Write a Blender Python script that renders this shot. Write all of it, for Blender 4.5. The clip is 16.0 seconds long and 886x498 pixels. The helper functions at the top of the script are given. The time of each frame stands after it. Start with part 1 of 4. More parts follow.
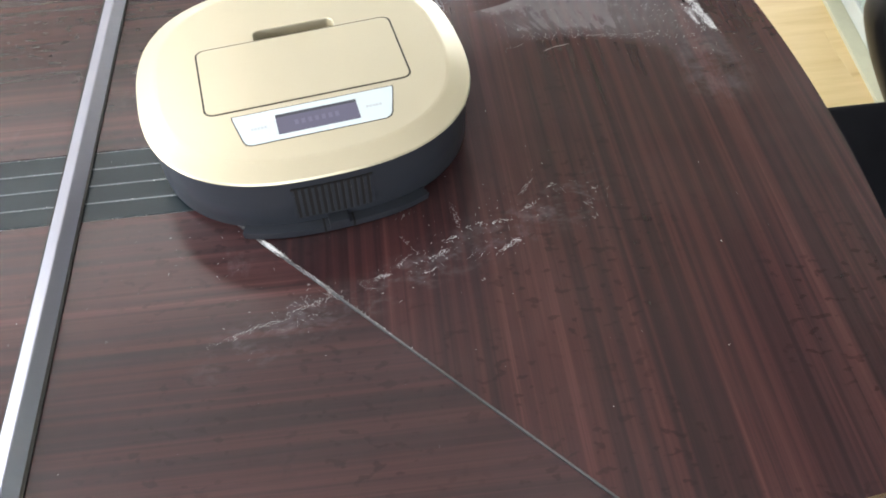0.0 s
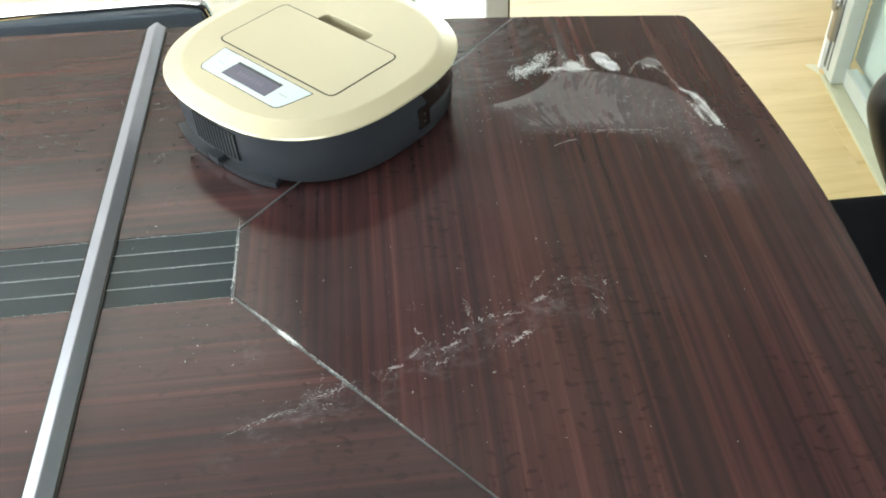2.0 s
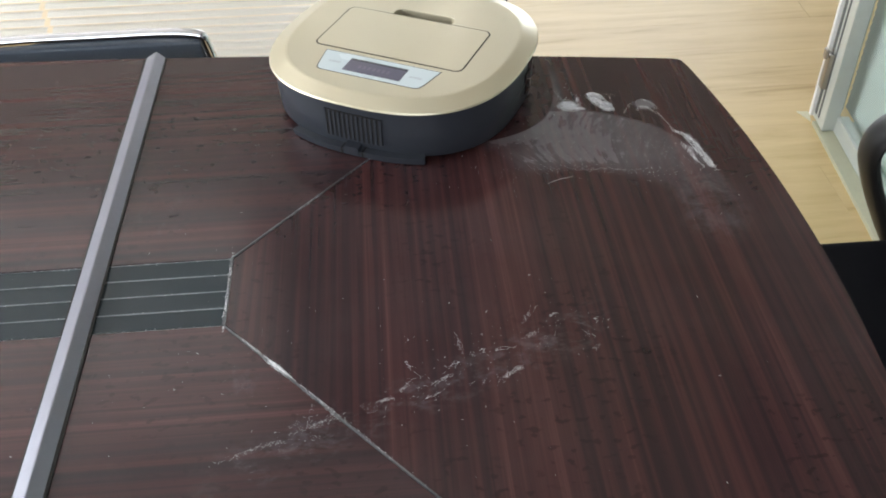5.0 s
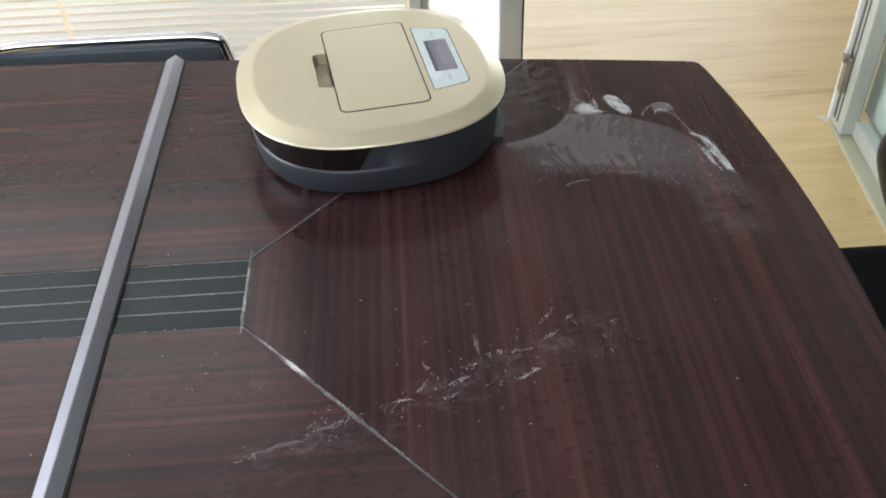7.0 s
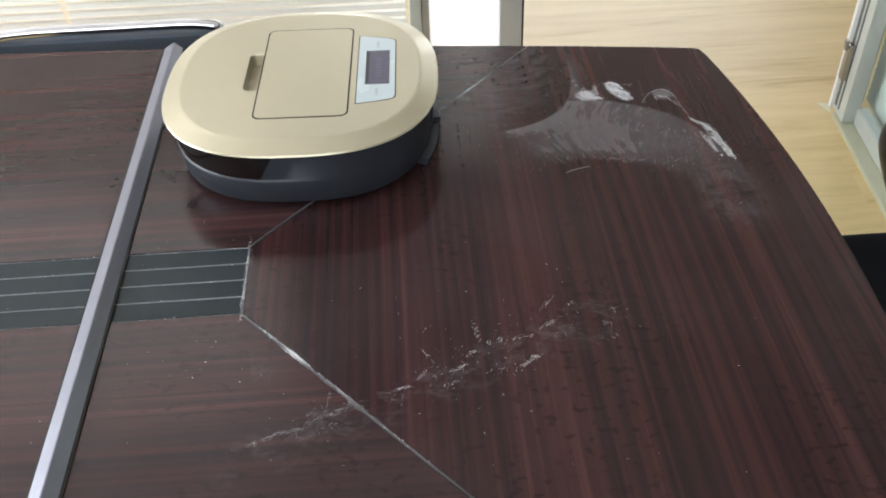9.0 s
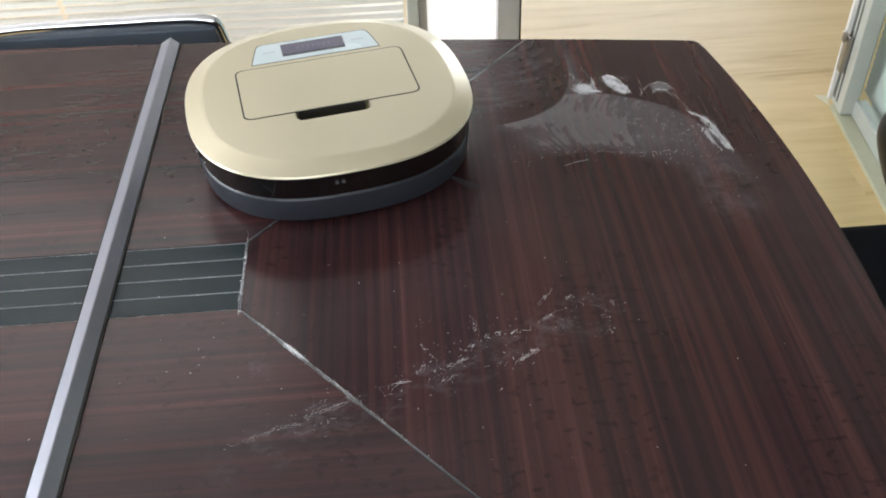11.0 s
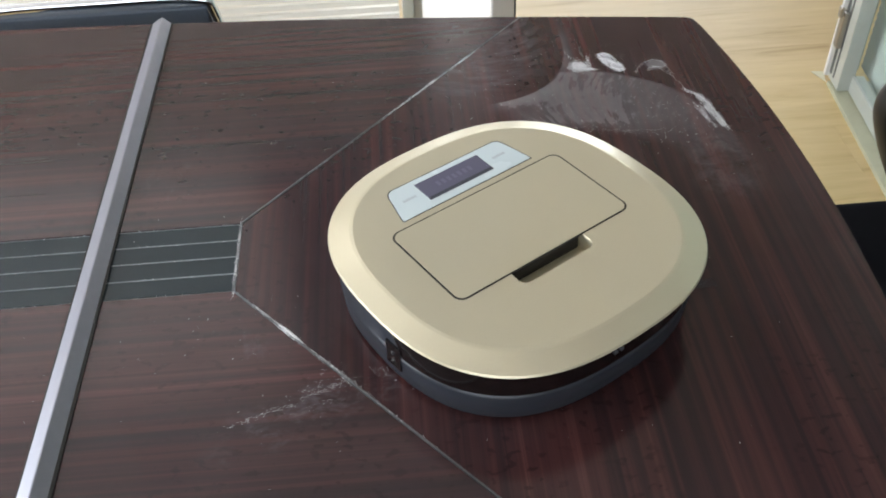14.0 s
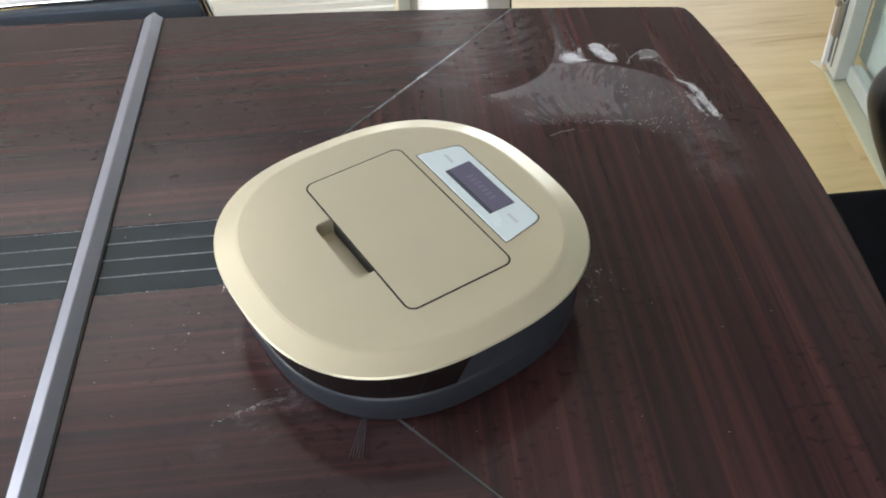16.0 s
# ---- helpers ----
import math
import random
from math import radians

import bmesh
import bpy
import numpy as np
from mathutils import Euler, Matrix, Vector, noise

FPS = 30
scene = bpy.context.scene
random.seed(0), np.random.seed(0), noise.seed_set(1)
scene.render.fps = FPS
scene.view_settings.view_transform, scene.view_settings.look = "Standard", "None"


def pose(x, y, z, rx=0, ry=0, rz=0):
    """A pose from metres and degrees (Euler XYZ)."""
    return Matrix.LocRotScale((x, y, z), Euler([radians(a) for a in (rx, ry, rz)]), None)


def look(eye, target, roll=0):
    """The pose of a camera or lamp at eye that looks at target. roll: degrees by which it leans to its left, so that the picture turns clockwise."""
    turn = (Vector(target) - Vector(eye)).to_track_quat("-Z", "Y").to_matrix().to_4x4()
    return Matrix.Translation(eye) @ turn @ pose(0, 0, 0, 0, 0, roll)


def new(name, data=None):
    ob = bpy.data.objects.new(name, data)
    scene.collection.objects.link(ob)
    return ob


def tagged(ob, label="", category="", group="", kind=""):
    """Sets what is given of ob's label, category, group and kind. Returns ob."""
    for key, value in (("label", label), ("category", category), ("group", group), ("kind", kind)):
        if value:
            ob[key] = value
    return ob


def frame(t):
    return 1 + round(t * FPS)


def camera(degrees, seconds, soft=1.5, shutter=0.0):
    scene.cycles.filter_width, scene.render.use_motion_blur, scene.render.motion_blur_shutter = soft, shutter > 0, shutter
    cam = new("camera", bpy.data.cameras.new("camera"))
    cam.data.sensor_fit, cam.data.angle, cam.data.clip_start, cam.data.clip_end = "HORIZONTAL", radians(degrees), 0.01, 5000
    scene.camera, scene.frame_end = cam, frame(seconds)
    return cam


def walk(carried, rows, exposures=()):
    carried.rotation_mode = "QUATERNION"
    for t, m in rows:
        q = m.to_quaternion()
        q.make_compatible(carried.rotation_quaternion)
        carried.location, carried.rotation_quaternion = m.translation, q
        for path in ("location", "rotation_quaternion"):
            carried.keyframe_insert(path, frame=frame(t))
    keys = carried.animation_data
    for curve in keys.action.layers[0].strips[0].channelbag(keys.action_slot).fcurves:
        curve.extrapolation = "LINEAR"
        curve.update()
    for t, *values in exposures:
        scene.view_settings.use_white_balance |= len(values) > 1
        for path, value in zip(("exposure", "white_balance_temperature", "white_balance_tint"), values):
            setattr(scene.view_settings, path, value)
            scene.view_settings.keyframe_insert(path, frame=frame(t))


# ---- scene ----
cam = camera(49.7, 16.0, 1.9)
PATH = [
    (0, look((0.1841, -0.7446, 1.4168), (0.2229, -0.0727, 0.6772), -3.64)),
    (0.5, look((0.1828, -0.7426, 1.4175), (0.2206, -0.0717, 0.6770), -3.74)),
    (1, look((0.1842, -0.7438, 1.4172), (0.2190, -0.0720, 0.6773), -3.90)),
    (1.5, look((0.1816, -0.7432, 1.4274), (0.2128, -0.0527, 0.7047), -3.80)),
    (2, look((0.1816, -0.7454, 1.4436), (0.2187, -0.0185, 0.7580), -3.17)),
    (2.5, look((0.1828, -0.7472, 1.4512), (0.2220, -0.0095, 0.7773), -3.13)),
    (3, look((0.1813, -0.7498, 1.4483), (0.2264, -0.0113, 0.7756), -2.39)),
    (3.5, look((0.1795, -0.7499, 1.4438), (0.2366, -0.0008, 0.7838), -0.97)),
    (6, look((0.1781, -0.7493, 1.4415), (0.2233, 0.0040, 0.7853), -1.49)),
    (6.5, look((0.1759, -0.7507, 1.4416), (0.2181, 0.0026, 0.7853), -1.52)),
    (7, look((0.1766, -0.7531, 1.4408), (0.2106, 0.0039, 0.7884), -1.87)),
    (7.5, look((0.1763, -0.7526, 1.4422), (0.2076, 0.0038, 0.7887), -1.98)),
    (8, look((0.1767, -0.7527, 1.4390), (0.2077, 0.0025, 0.7842), -2.11)),
    (8.5, look((0.1763, -0.7517, 1.4384), (0.2079, -0.0008, 0.7787), -2.02)),
    (9, look((0.1770, -0.7520, 1.4360), (0.2098, -0.0017, 0.7758), -2.03)),
    (11.5, look((0.1791, -0.7496, 1.4350), (0.2124, -0.0073, 0.7658), -2.34)),
    (12, look((0.1810, -0.7485, 1.4351), (0.2148, -0.0107, 0.7609), -2.43)),
    (12.5, look((0.1812, -0.7491, 1.4328), (0.2171, -0.0127, 0.7572), -2.46)),
    (13, look((0.1825, -0.7480, 1.4337), (0.2162, -0.0138, 0.7556), -2.51)),
    (13.5, look((0.1802, -0.7468, 1.4360), (0.2155, -0.0156, 0.7547), -2.44)),
    (14, look((0.1814, -0.7479, 1.4344), (0.2159, -0.0169, 0.7529), -2.56)),
    (14.5, look((0.1818, -0.7483, 1.4323), (0.2180, -0.0175, 0.7508), -2.63)),
    (15, look((0.1813, -0.7485, 1.4300), (0.2201, -0.0178, 0.7483), -2.63)),
    (15.5, look((0.1873, -0.7482, 1.4305), (0.2226, -0.0210, 0.7451), -2.99)),
    (16, look((0.1940, -0.7497, 1.4320), (0.2248, -0.0228, 0.7460), -3.26)),
]
EXPOSURE = [(0.0, 0.66, 6450, 11), (0.5, 0.74, 6700, 12), (1.0, 0.94, 6950, 8), (1.5, 1.27, 7000, -7), (2.0, 0.62, 6550, -1), (2.5, 0.1, 6600, 9), (3.0, -0.02, 6380, 10), (12.5, -0.02, 6350, 10), (16.0, -0.07, 6330, 10)]
walk(cam, PATH, EXPOSURE)

# ---- world and lights ----
world = bpy.data.worlds.new("daylight")
scene.world = world
world.use_nodes = True
sky = world.node_tree.nodes.new("ShaderNodeTexSky")
sky.sky_type, sky.sun_disc = "NISHITA", False
sky.sun_elevation, sky.sun_rotation = radians(50), radians(250)
world.node_tree.links.new(sky.outputs[0], world.node_tree.nodes["Background"].inputs[0])
world.node_tree.nodes["Background"].inputs[1].default_value = 0.12


def area_lamp(name, m, wide, high, watts, colour=(0.94, 0.97, 1.0), spread=180):
    """Area lamp: skylight at a window, or an added fill behind the partition."""
    data = bpy.data.lights.new(name, "AREA")
    data.shape, data.size, data.size_y, data.energy, data.color = "RECTANGLE", wide, high, watts, colour
    data.spread = radians(spread)
    lamp = new(name, data)
    lamp.matrix_basis = m
    return lamp


area_lamp("skylight_left", look((-2.72, 0.3, 1.55), (0, 0.3, 1.0)), 2.6, 1.5, 120)
area_lamp("skylight_behind", look((-0.6, -2.72, 1.55), (-0.6, 0, 1.0)), 2.6, 1.5, 40)
area_lamp("skylight_corridor", look((1.2, 4.72, 1.5), (1.2, 1.8, 0.0)), 2.8, 1.6, 43, spread=130)
# Added lamp behind the blinds, which lifts the slats and their gaps.
area_lamp("fill_behind_blinds", look((-1.25, 1.46, 0.82), (-1.25, 0, 0.82)), 2.9, 1.4, 5)
# Added lamp that brightens the opal transom for the sheen on the table.
area_lamp("fill_behind_transom", look((-1.46, 1.50, 2.14), (-1.46, 0, 2.14)), 2.5, 1.04, 28)
# Added lamp close behind the end panel, only to render it white.
area_lamp("fill_behind_end_panel", look((0.34, 1.50, 0.82), (0.34, 0, 0.82)), 0.17, 1.4, 4.5)


# ---- materials ----
def material(name, colour, rough=0.5, metal=0.0, coat=0.0):
    m = bpy.data.materials.new(name)
    m.use_nodes = True
    b = m.node_tree.nodes["Principled BSDF"]
    b.inputs["Base Color"].default_value = (*colour, 1)
    b.inputs["Roughness"].default_value = rough
    b.inputs["Metallic"].default_value = metal
    b.inputs["Coat Weight"].default_value = coat
    return m


class Nodes:
    """Short hand for wiring a material."""

    def __init__(self, m):
        self.tree, self.out = m.node_tree, m.node_tree.nodes["Principled BSDF"]

    def add(self, kind, **values):
        n = self.tree.nodes.new(kind)
        for key, value in values.items():
            n.inputs[key].default_value = value
        return n

    def link(self, a, b):
        self.tree.links.new(a, b)

    def coords(self, scale=(1, 1, 1), move=(0, 0, 0)):
        tc, mp = self.add("ShaderNodeTexCoord"), self.add("ShaderNodeMapping", Scale=scale, Location=move)
        self.link(tc.outputs["Object"], mp.inputs[0])
        return mp.outputs[0]

    def noise(self, where, scale, detail=4.0, rough=0.55, warp=0.0):
        n = self.add("ShaderNodeTexNoise", Scale=scale, Detail=detail, Roughness=rough, Distortion=warp)
        self.link(where, n.inputs["Vector"])
        return n.outputs[0]

    def ramp(self, fac, stops):
        n = self.add("ShaderNodeValToRGB")
        e = n.color_ramp.elements
        while len(e) < len(stops):
            e.new(0.5)
        for k, (at, c) in zip(e, stops):
            k.position, k.color = at, (*c, 1) if len(c) == 3 else c
        self.link(fac, n.inputs[0])
        return n.outputs[0]

    def math(self, op, a, b=None, c=None, clamp=False):
        n = self.tree.nodes.new("ShaderNodeMath")
        n.operation, n.use_clamp = op, clamp
        for k, v in enumerate((a, b, c)):
            if v is None:
                continue
            if isinstance(v, (int, float)):
                n.inputs[k].default_value = v
            else:
                self.link(v, n.inputs[k])
        return n.outputs[0]

    def span(self, v, a, b, lo=0.0, hi=1.0):
        n = self.add("ShaderNodeMapRange")
        n.interpolation_type = "SMOOTHSTEP"
        self.link(v, n.inputs[0])
        for k, value in zip((1, 2, 3, 4), (a, b, lo, hi)):
            n.inputs[k].default_value = value
        return n.outputs[0]

    def mix(self, fac, a, b, mode="MIX"):
        n = self.tree.nodes.new("ShaderNodeMix")
        n.data_type, n.blend_type = "RGBA", mode
        for socket, v in ((n.inputs[0], fac), (n.inputs[6], a), (n.inputs[7], b)):
            if isinstance(v, (int, float)):
                socket.default_value = v
            elif isinstance(v, tuple):
                socket.default_value = (*v, 1)
            else:
                self.link(v, socket)
        return n.outputs[2]

    def bump(self, height, strength, distance):
        n = self.add("ShaderNodeBump", Strength=strength, Distance=distance)
        self.link(height, n.inputs["Height"])
        self.link(n.outputs[0], self.out.inputs["Normal"])


def speckled(name, colour, rough=0.5, metal=0.0, grain=300.0, vary=0.12, bump=0.0, stain=0.15, coat=0.0):
    """A surface with fine grain and broad unevenness."""
    m = material(name, colour, rough, metal, coat)
    n = Nodes(m)
    fine, broad = n.noise(n.coords(), grain, 2), n.noise(n.coords(), 9.0, 4)
    c = n.mix(n.math("MULTIPLY", fine, vary), colour, tuple(min(1, v * 1.9) for v in colour))
    c = n.mix(n.math("MULTIPLY", n.span(broad, 0.45, 0.75), stain), c, tuple(v * 0.45 for v in colour))
    n.link(c, n.out.inputs["Base Color"])
    n.link(n.math("ADD", n.math("MULTIPLY", n.math("SUBTRACT", broad, 0.5), 0.25), rough), n.out.inputs["Roughness"])
    if bump:
        n.bump(fine, bump, 0.0005)
    return m


def veneer(name, along, powder=False):
    """Dark lacquered rosewood veneer with streaks along x or y, dried drops and powder smears."""
    m = material(name, (0.04, 0.017, 0.014), 0.2)
    n = Nodes(m)
    stretch = (0.8, 112, 1) if along == "x" else (112, 0.8, 1)
    wide = (0.5, 19, 1) if along == "x" else (19, 0.5, 1)
    hair = (5, 330, 1) if along == "x" else (330, 5, 1)
    s1, s2, s3 = n.noise(n.coords(stretch), 1.0, 4, 0.6), n.noise(n.coords(wide, (3.1, 1.7, 0)), 1.0, 3), n.noise(n.coords(hair), 1.0, 3)
    streak = n.math("ADD", n.math("MULTIPLY", s1, 0.58), n.math("MULTIPLY", s2, 0.42))
    c = n.ramp(streak, [(0.33, (0.018, 0.0082, 0.0094)), (0.48, (0.032, 0.0124, 0.0134)), (0.58, (0.055, 0.0186, 0.0182)), (0.72, (0.112, 0.039, 0.036))])
    c = n.mix(n.math("MULTIPLY", n.span(s3, 0.5, 0.72), 0.40), c, (0.014, 0.0065, 0.0068))
    where = n.coords()
    # dried drops and finger marks
    drops = n.math("MULTIPLY", n.span(n.noise(n.coords((0.8, 1.25, 1)), 92, 2, 0.45, 0.15), 0.59, 0.65), n.span(n.noise(where, 6.0, 2), 0.40, 0.56))
    c = n.mix(n.math("MULTIPLY", drops, 0.58), c, (0.014, 0.004, 0.004))
    haze = n.math("MULTIPLY", n.span(n.noise(where, 3.2, 5, 0.6), 0.40, 0.75), 0.012)
    # Even pale veil: dust, plus window sheen put into the side panels' colour.
    haze = n.math("ADD", haze, 0.011 if along == "x" else 0.003)
    parts = n.tree.nodes.new("ShaderNodeSeparateXYZ")
    n.link(where, parts.inputs[0])
    x, y = parts.outputs[0], parts.outputs[1]
    if powder:
        def oval(cx, cy, rx, ry, k=2.0):
            ax = n.math("POWER", n.math("ABSOLUTE", n.math("MULTIPLY", n.math("SUBTRACT", x, cx), 1 / rx)), k)
            ay = n.math("POWER", n.math("ABSOLUTE", n.math("MULTIPLY", n.math("SUBTRACT", y, cy), 1 / ry)), k)
            return n.math("POWER", n.math("ADD", ax, ay), 1 / k)

        swirl = n.noise(where, 21, 5, 0.65, 1.6)
        inside = n.span(n.math("ADD", oval(0.400, 0.118, 0.180, 0.190), n.math("MULTIPLY", n.math("SUBTRACT", swirl, 0.5), 0.06)), 0.97, 1.0, 1.0, 0.0)
        outside = n.span(n.math("ADD", oval(0.385, -0.014, 0.165, 0.195), n.math("MULTIPLY", n.math("SUBTRACT", swirl, 0.5), 0.10)), 0.94, 1.10)
        left = n.math("MULTIPLY", n.span(x, 0.25, 0.41), n.span(x, 0.36, 0.57, 1.15, 0.55))
        low = n.span(y, 0.10, 0.20)
        band = n.math("MULTIPLY", n.math("MULTIPLY", inside, outside), n.math("MULTIPLY", left, low))
        disc = oval(0.243, 0.390, 0.166, 0.150, 2.6)
        swept = n.span(disc, 0.985, 1.01, 0.0, 1.0)
        # second sweep, past the lower end of the field
        later = n.span(n.math("ADD", n.math("MULTIPLY", n.math("SUBTRACT", x, 0.306), 0.87), n.math("MULTIPLY", n.math("SUBTRACT", y, 0.243), 0.50)), -0.012, 0.004, 0.35, 1.0)
        tip = n.math("MULTIPLY", n.math("MULTIPLY", n.span(disc, 0.99, 1.0), n.span(disc, 1.0, 1.17, 1.0, 0.0)), n.math("MULTIPLY", n.span(x, 0.285, 0.32), n.span(y, 0.29, 0.25)))
        rim = n.math("MULTIPLY", n.math("MULTIPLY", n.span(disc, 0.985, 1.0), n.span(disc, 1.0, 1.10, 1.0, 0.0)), n.math("MULTIPLY", n.span(y, 0.28, 0.32), n.span(y, 0.36, 0.43, 1.0, 0.25)))
        ridge = n.math("MULTIPLY", n.math("ADD", n.math("MULTIPLY", tip, 0.75), n.math("MULTIPLY", rim, 0.65)), n.span(swirl, 0.20, 0.62, 0.35, 1.0))
        band = n.math("MULTIPLY", n.math("MULTIPLY", band, swept), later)
        # strokes left by the spinning brush, bent round the swept field
        dx, dy = n.math("SUBTRACT", x, 0.40), n.math("SUBTRACT", y, -0.02)
        round_, away = n.math("ARCTAN2", dy, dx), n.math("SQRT", n.math("ADD", n.math("POWER", dx, 2.0), n.math("POWER", dy, 2.0)))
        polar = n.tree.nodes.new("ShaderNodeCombineXYZ")
        bend = n.math("MULTIPLY", n.math("POWER", n.math("SUBTRACT", away, 0.27), 2.0), 190.0)
        n.link(n.math("ADD", n.math("MULTIPLY", round_, 13.0), bend), polar.inputs[0])
        n.link(n.math("MULTIPLY", away, 7.0), polar.inputs[1])
        strokes = n.math("ADD", n.math("MULTIPLY", n.noise(polar.outputs[0], 2.0, 6, 0.68, 0.4), 0.60), n.math("MULTIPLY", n.noise(where, 34, 8, 0.75, 0.6), 0.40))
        lines = n.math("ADD", 0.46, n.math("MULTIPLY", n.span(strokes, 0.30, 0.80), 0.72))
        haze = n.math("ADD", haze, n.math("MULTIPLY", n.math("ADD", n.math("MULTIPLY", band, lines), ridge), 0.128))
        # thin film with round strokes inside the swept disc
        ex, ey = n.math("SUBTRACT", x, 0.31), n.math("SUBTRACT", y, 0.47)
        rings = n.tree.nodes.new("ShaderNodeCombineXYZ")
        n.link(n.math("MULTIPLY", n.math("SQRT", n.math("ADD", n.math("POWER", ex, 2.0), n.math("POWER", ey, 2.0))), 55.0), rings.inputs[0])
        n.link(n.math("MULTIPLY", n.math("ARCTAN2", ey, ex), 2.2), rings.inputs[1])
        film = n.math("MULTIPLY", n.span(n.noise(rings.outputs[0], 1.6, 6, 0.65, 0.4), 0.36, 0.74), n.span(disc, 0.60, 0.97, 1.0, 0.12))
        film = n.math("MULTIPLY", n.math("MULTIPLY", film, n.span(disc, 0.98, 1.0, 1.0, 0.0)), n.span(x, 0.15, 0.27))
        haze = n.math("ADD", haze, n.math("MULTIPLY", film, 0.090))
        # thick dabs under the piles
        for cx, cy, rx, ry, k in ((0.419, 0.315, 0.014, 0.013, 0.55), (0.429, 0.309, 0.009, 0.007, 0.40), (0.459, 0.329, 0.009, 0.012, 0.55), (0.468, 0.312, 0.009, 0.013, 0.50), (0.556, 0.228, 0.006, 0.012, 0.30), (0.562, 0.204, 0.006, 0.018, 0.30), (0.568, 0.176, 0.005, 0.016, 0.28), (0.552, 0.192, 0.004, 0.020, 0.16), (0.520, 0.306, 0.016, 0.014, 0.10)):
            dab = n.span(n.math("ADD", oval(cx, cy, rx, ry), n.math("MULTIPLY", n.math("SUBTRACT", n.noise(where, 90, 4, 0.7, 0.8), 0.5), 1.7)), 0.55, 1.05, k, 0.0)
            haze = n.math("ADD", haze, dab)
        # old haze beyond the field's lower corner
        mist = n.math("MULTIPLY", n.span(oval(0.545, 0.10, 0.055, 0.095), 0.3, 1.0, 1.0, 0.0), n.span(n.noise(where, 34, 8, 0.75, 0.4), 0.36, 0.80))
        haze = n.math("ADD", haze, n.math("MULTIPLY", mist, 0.085))
    if not powder:
        # faint wipe marks beside the duct
        for cx, cy, r in ((-0.085, 0.135, 0.045), (-0.20, 0.08, 0.04), (0.02, -0.13, 0.03)):
            off = n.math("SQRT", n.math("ADD", n.math("POWER", n.math("SUBTRACT", x, cx), 2.0), n.math("POWER", n.math("SUBTRACT", y, cy), 2.0)))
            wipe = n.math("MULTIPLY", n.span(off, 0.2 * r, r, 1.0, 0.0), n.span(n.noise(n.coords((1.6, 0.8, 1)), 24, 6, 0.7, 0.6), 0.48, 0.72))
            haze = n.math("ADD", haze, n.math("MULTIPLY", wipe, 0.045))
    # the smear across the middle, over the near joint towards the end of the table
    t = n.math("MULTIPLY", n.math("SUBTRACT", y, n.math("ADD", n.math("MULTIPLY", x, 0.43), -0.243)), 1 / 0.038)
    smear = n.math("MULTIPLY", n.span(n.math("ABSOLUTE", t), 0.10, 1.1, 1.0, 0.0), n.span(n.noise(n.coords((0.9, 1.6, 1)), 38, 7, 0.75, 0.35), 0.46, 0.76))
    smear = n.math("MULTIPLY", n.math("MULTIPLY", smear, n.span(x, 0.41, 0.35)), n.span(x, -0.03, 0.06))
    haze = n.math("MINIMUM", n.math("ADD", haze, n.math("MULTIPLY", smear, 0.085)), 0.75)
    c = n.mix(haze, c, (0.74, 0.73, 0.77))
    n.link(c, n.out.inputs["Base Color"])
    n.link(n.math("ADD", n.math("MULTIPLY", haze, 1.3), n.math("ADD", n.math("MULTIPLY", n.noise(where, 14, 4), 0.10), 0.11), clamp=True), n.out.inputs["Roughness"])
    n.out.inputs["Specular IOR Level"].default_value = 0.42
    n.bump(s3, 0.05, 0.0004)
    return m


WOOD_X, WOOD_Y, WOOD_EDGE = veneer("rosewood_along", "x"), veneer("rosewood_across", "y", True), speckled("rosewood_edge", (0.022, 0.011, 0.010), 0.3, grain=90)
RUBBER = speckled("black_rubber", (0.008, 0.016, 0.020), 0.42, grain=260, vary=0.5, bump=0.2)
RUBBER.node_tree.nodes["Principled BSDF"].inputs["Specular IOR Level"].default_value = 0.40
INLAY = speckled("dusty_aluminium", (0.12, 0.122, 0.128), 0.42, 0.55, grain=220, vary=0.6, stain=0.75)
DUCT = speckled("grey_aluminium", (0.215, 0.215, 0.25), 0.38, 0.45, grain=160, vary=0.1)
GOLD = speckled("champagne_gold", (0.60, 0.538, 0.385), 0.33, 0.5, grain=700, vary=0.08, bump=0.02, stain=0.03, coat=0.3)
GOLD.node_tree.nodes["Principled BSDF"].inputs["Coat Roughness"].default_value = 0.12
GAP = material("dark_gap", (0.010, 0.008, 0.006), 0.7)
CHARCOAL = speckled("charcoal_plastic", (0.024, 0.027, 0.034), 0.36, grain=700, vary=0.3, bump=0.15)
GLOSS = material("black_gloss", (0.006, 0.004, 0.004), 0.06, 0.0, 0.5)
PANEL = speckled("white_plastic", (0.61, 0.69, 0.71), 0.25, grain=500, vary=0.03, stain=0.03)
SCREEN = material("lcd", (0.118, 0.112, 0.162), 0.12, 0.0, 0.4)
MARK = material("grey_print", (0.42, 0.46, 0.49), 0.5)
POWDER = speckled("white_powder", (0.88, 0.88, 0.89), 0.85, grain=900, vary=0.2)
GROOVE_DUST = speckled("groove_dust", (0.19, 0.205, 0.215), 0.9, grain=160, vary=0.9, stain=0.8)
CHROME = material("chrome", (0.80, 0.80, 0.82), 0.08, 1.0)
LEATHER = speckled("dark_leather", (0.060, 0.076, 0.100), 0.45, grain=220, vary=0.5, bump=0.35)
NYLON = speckled("black_nylon", (0.010, 0.010, 0.011), 0.42, grain=300, vary=0.4, bump=0.2)
FABRIC = speckled("black_fabric", (0.004, 0.004, 0.006), 0.95, grain=900, vary=0.5, bump=0.6)
FABRIC.node_tree.nodes["Principled BSDF"].inputs["Specular IOR Level"].default_value = 0.12
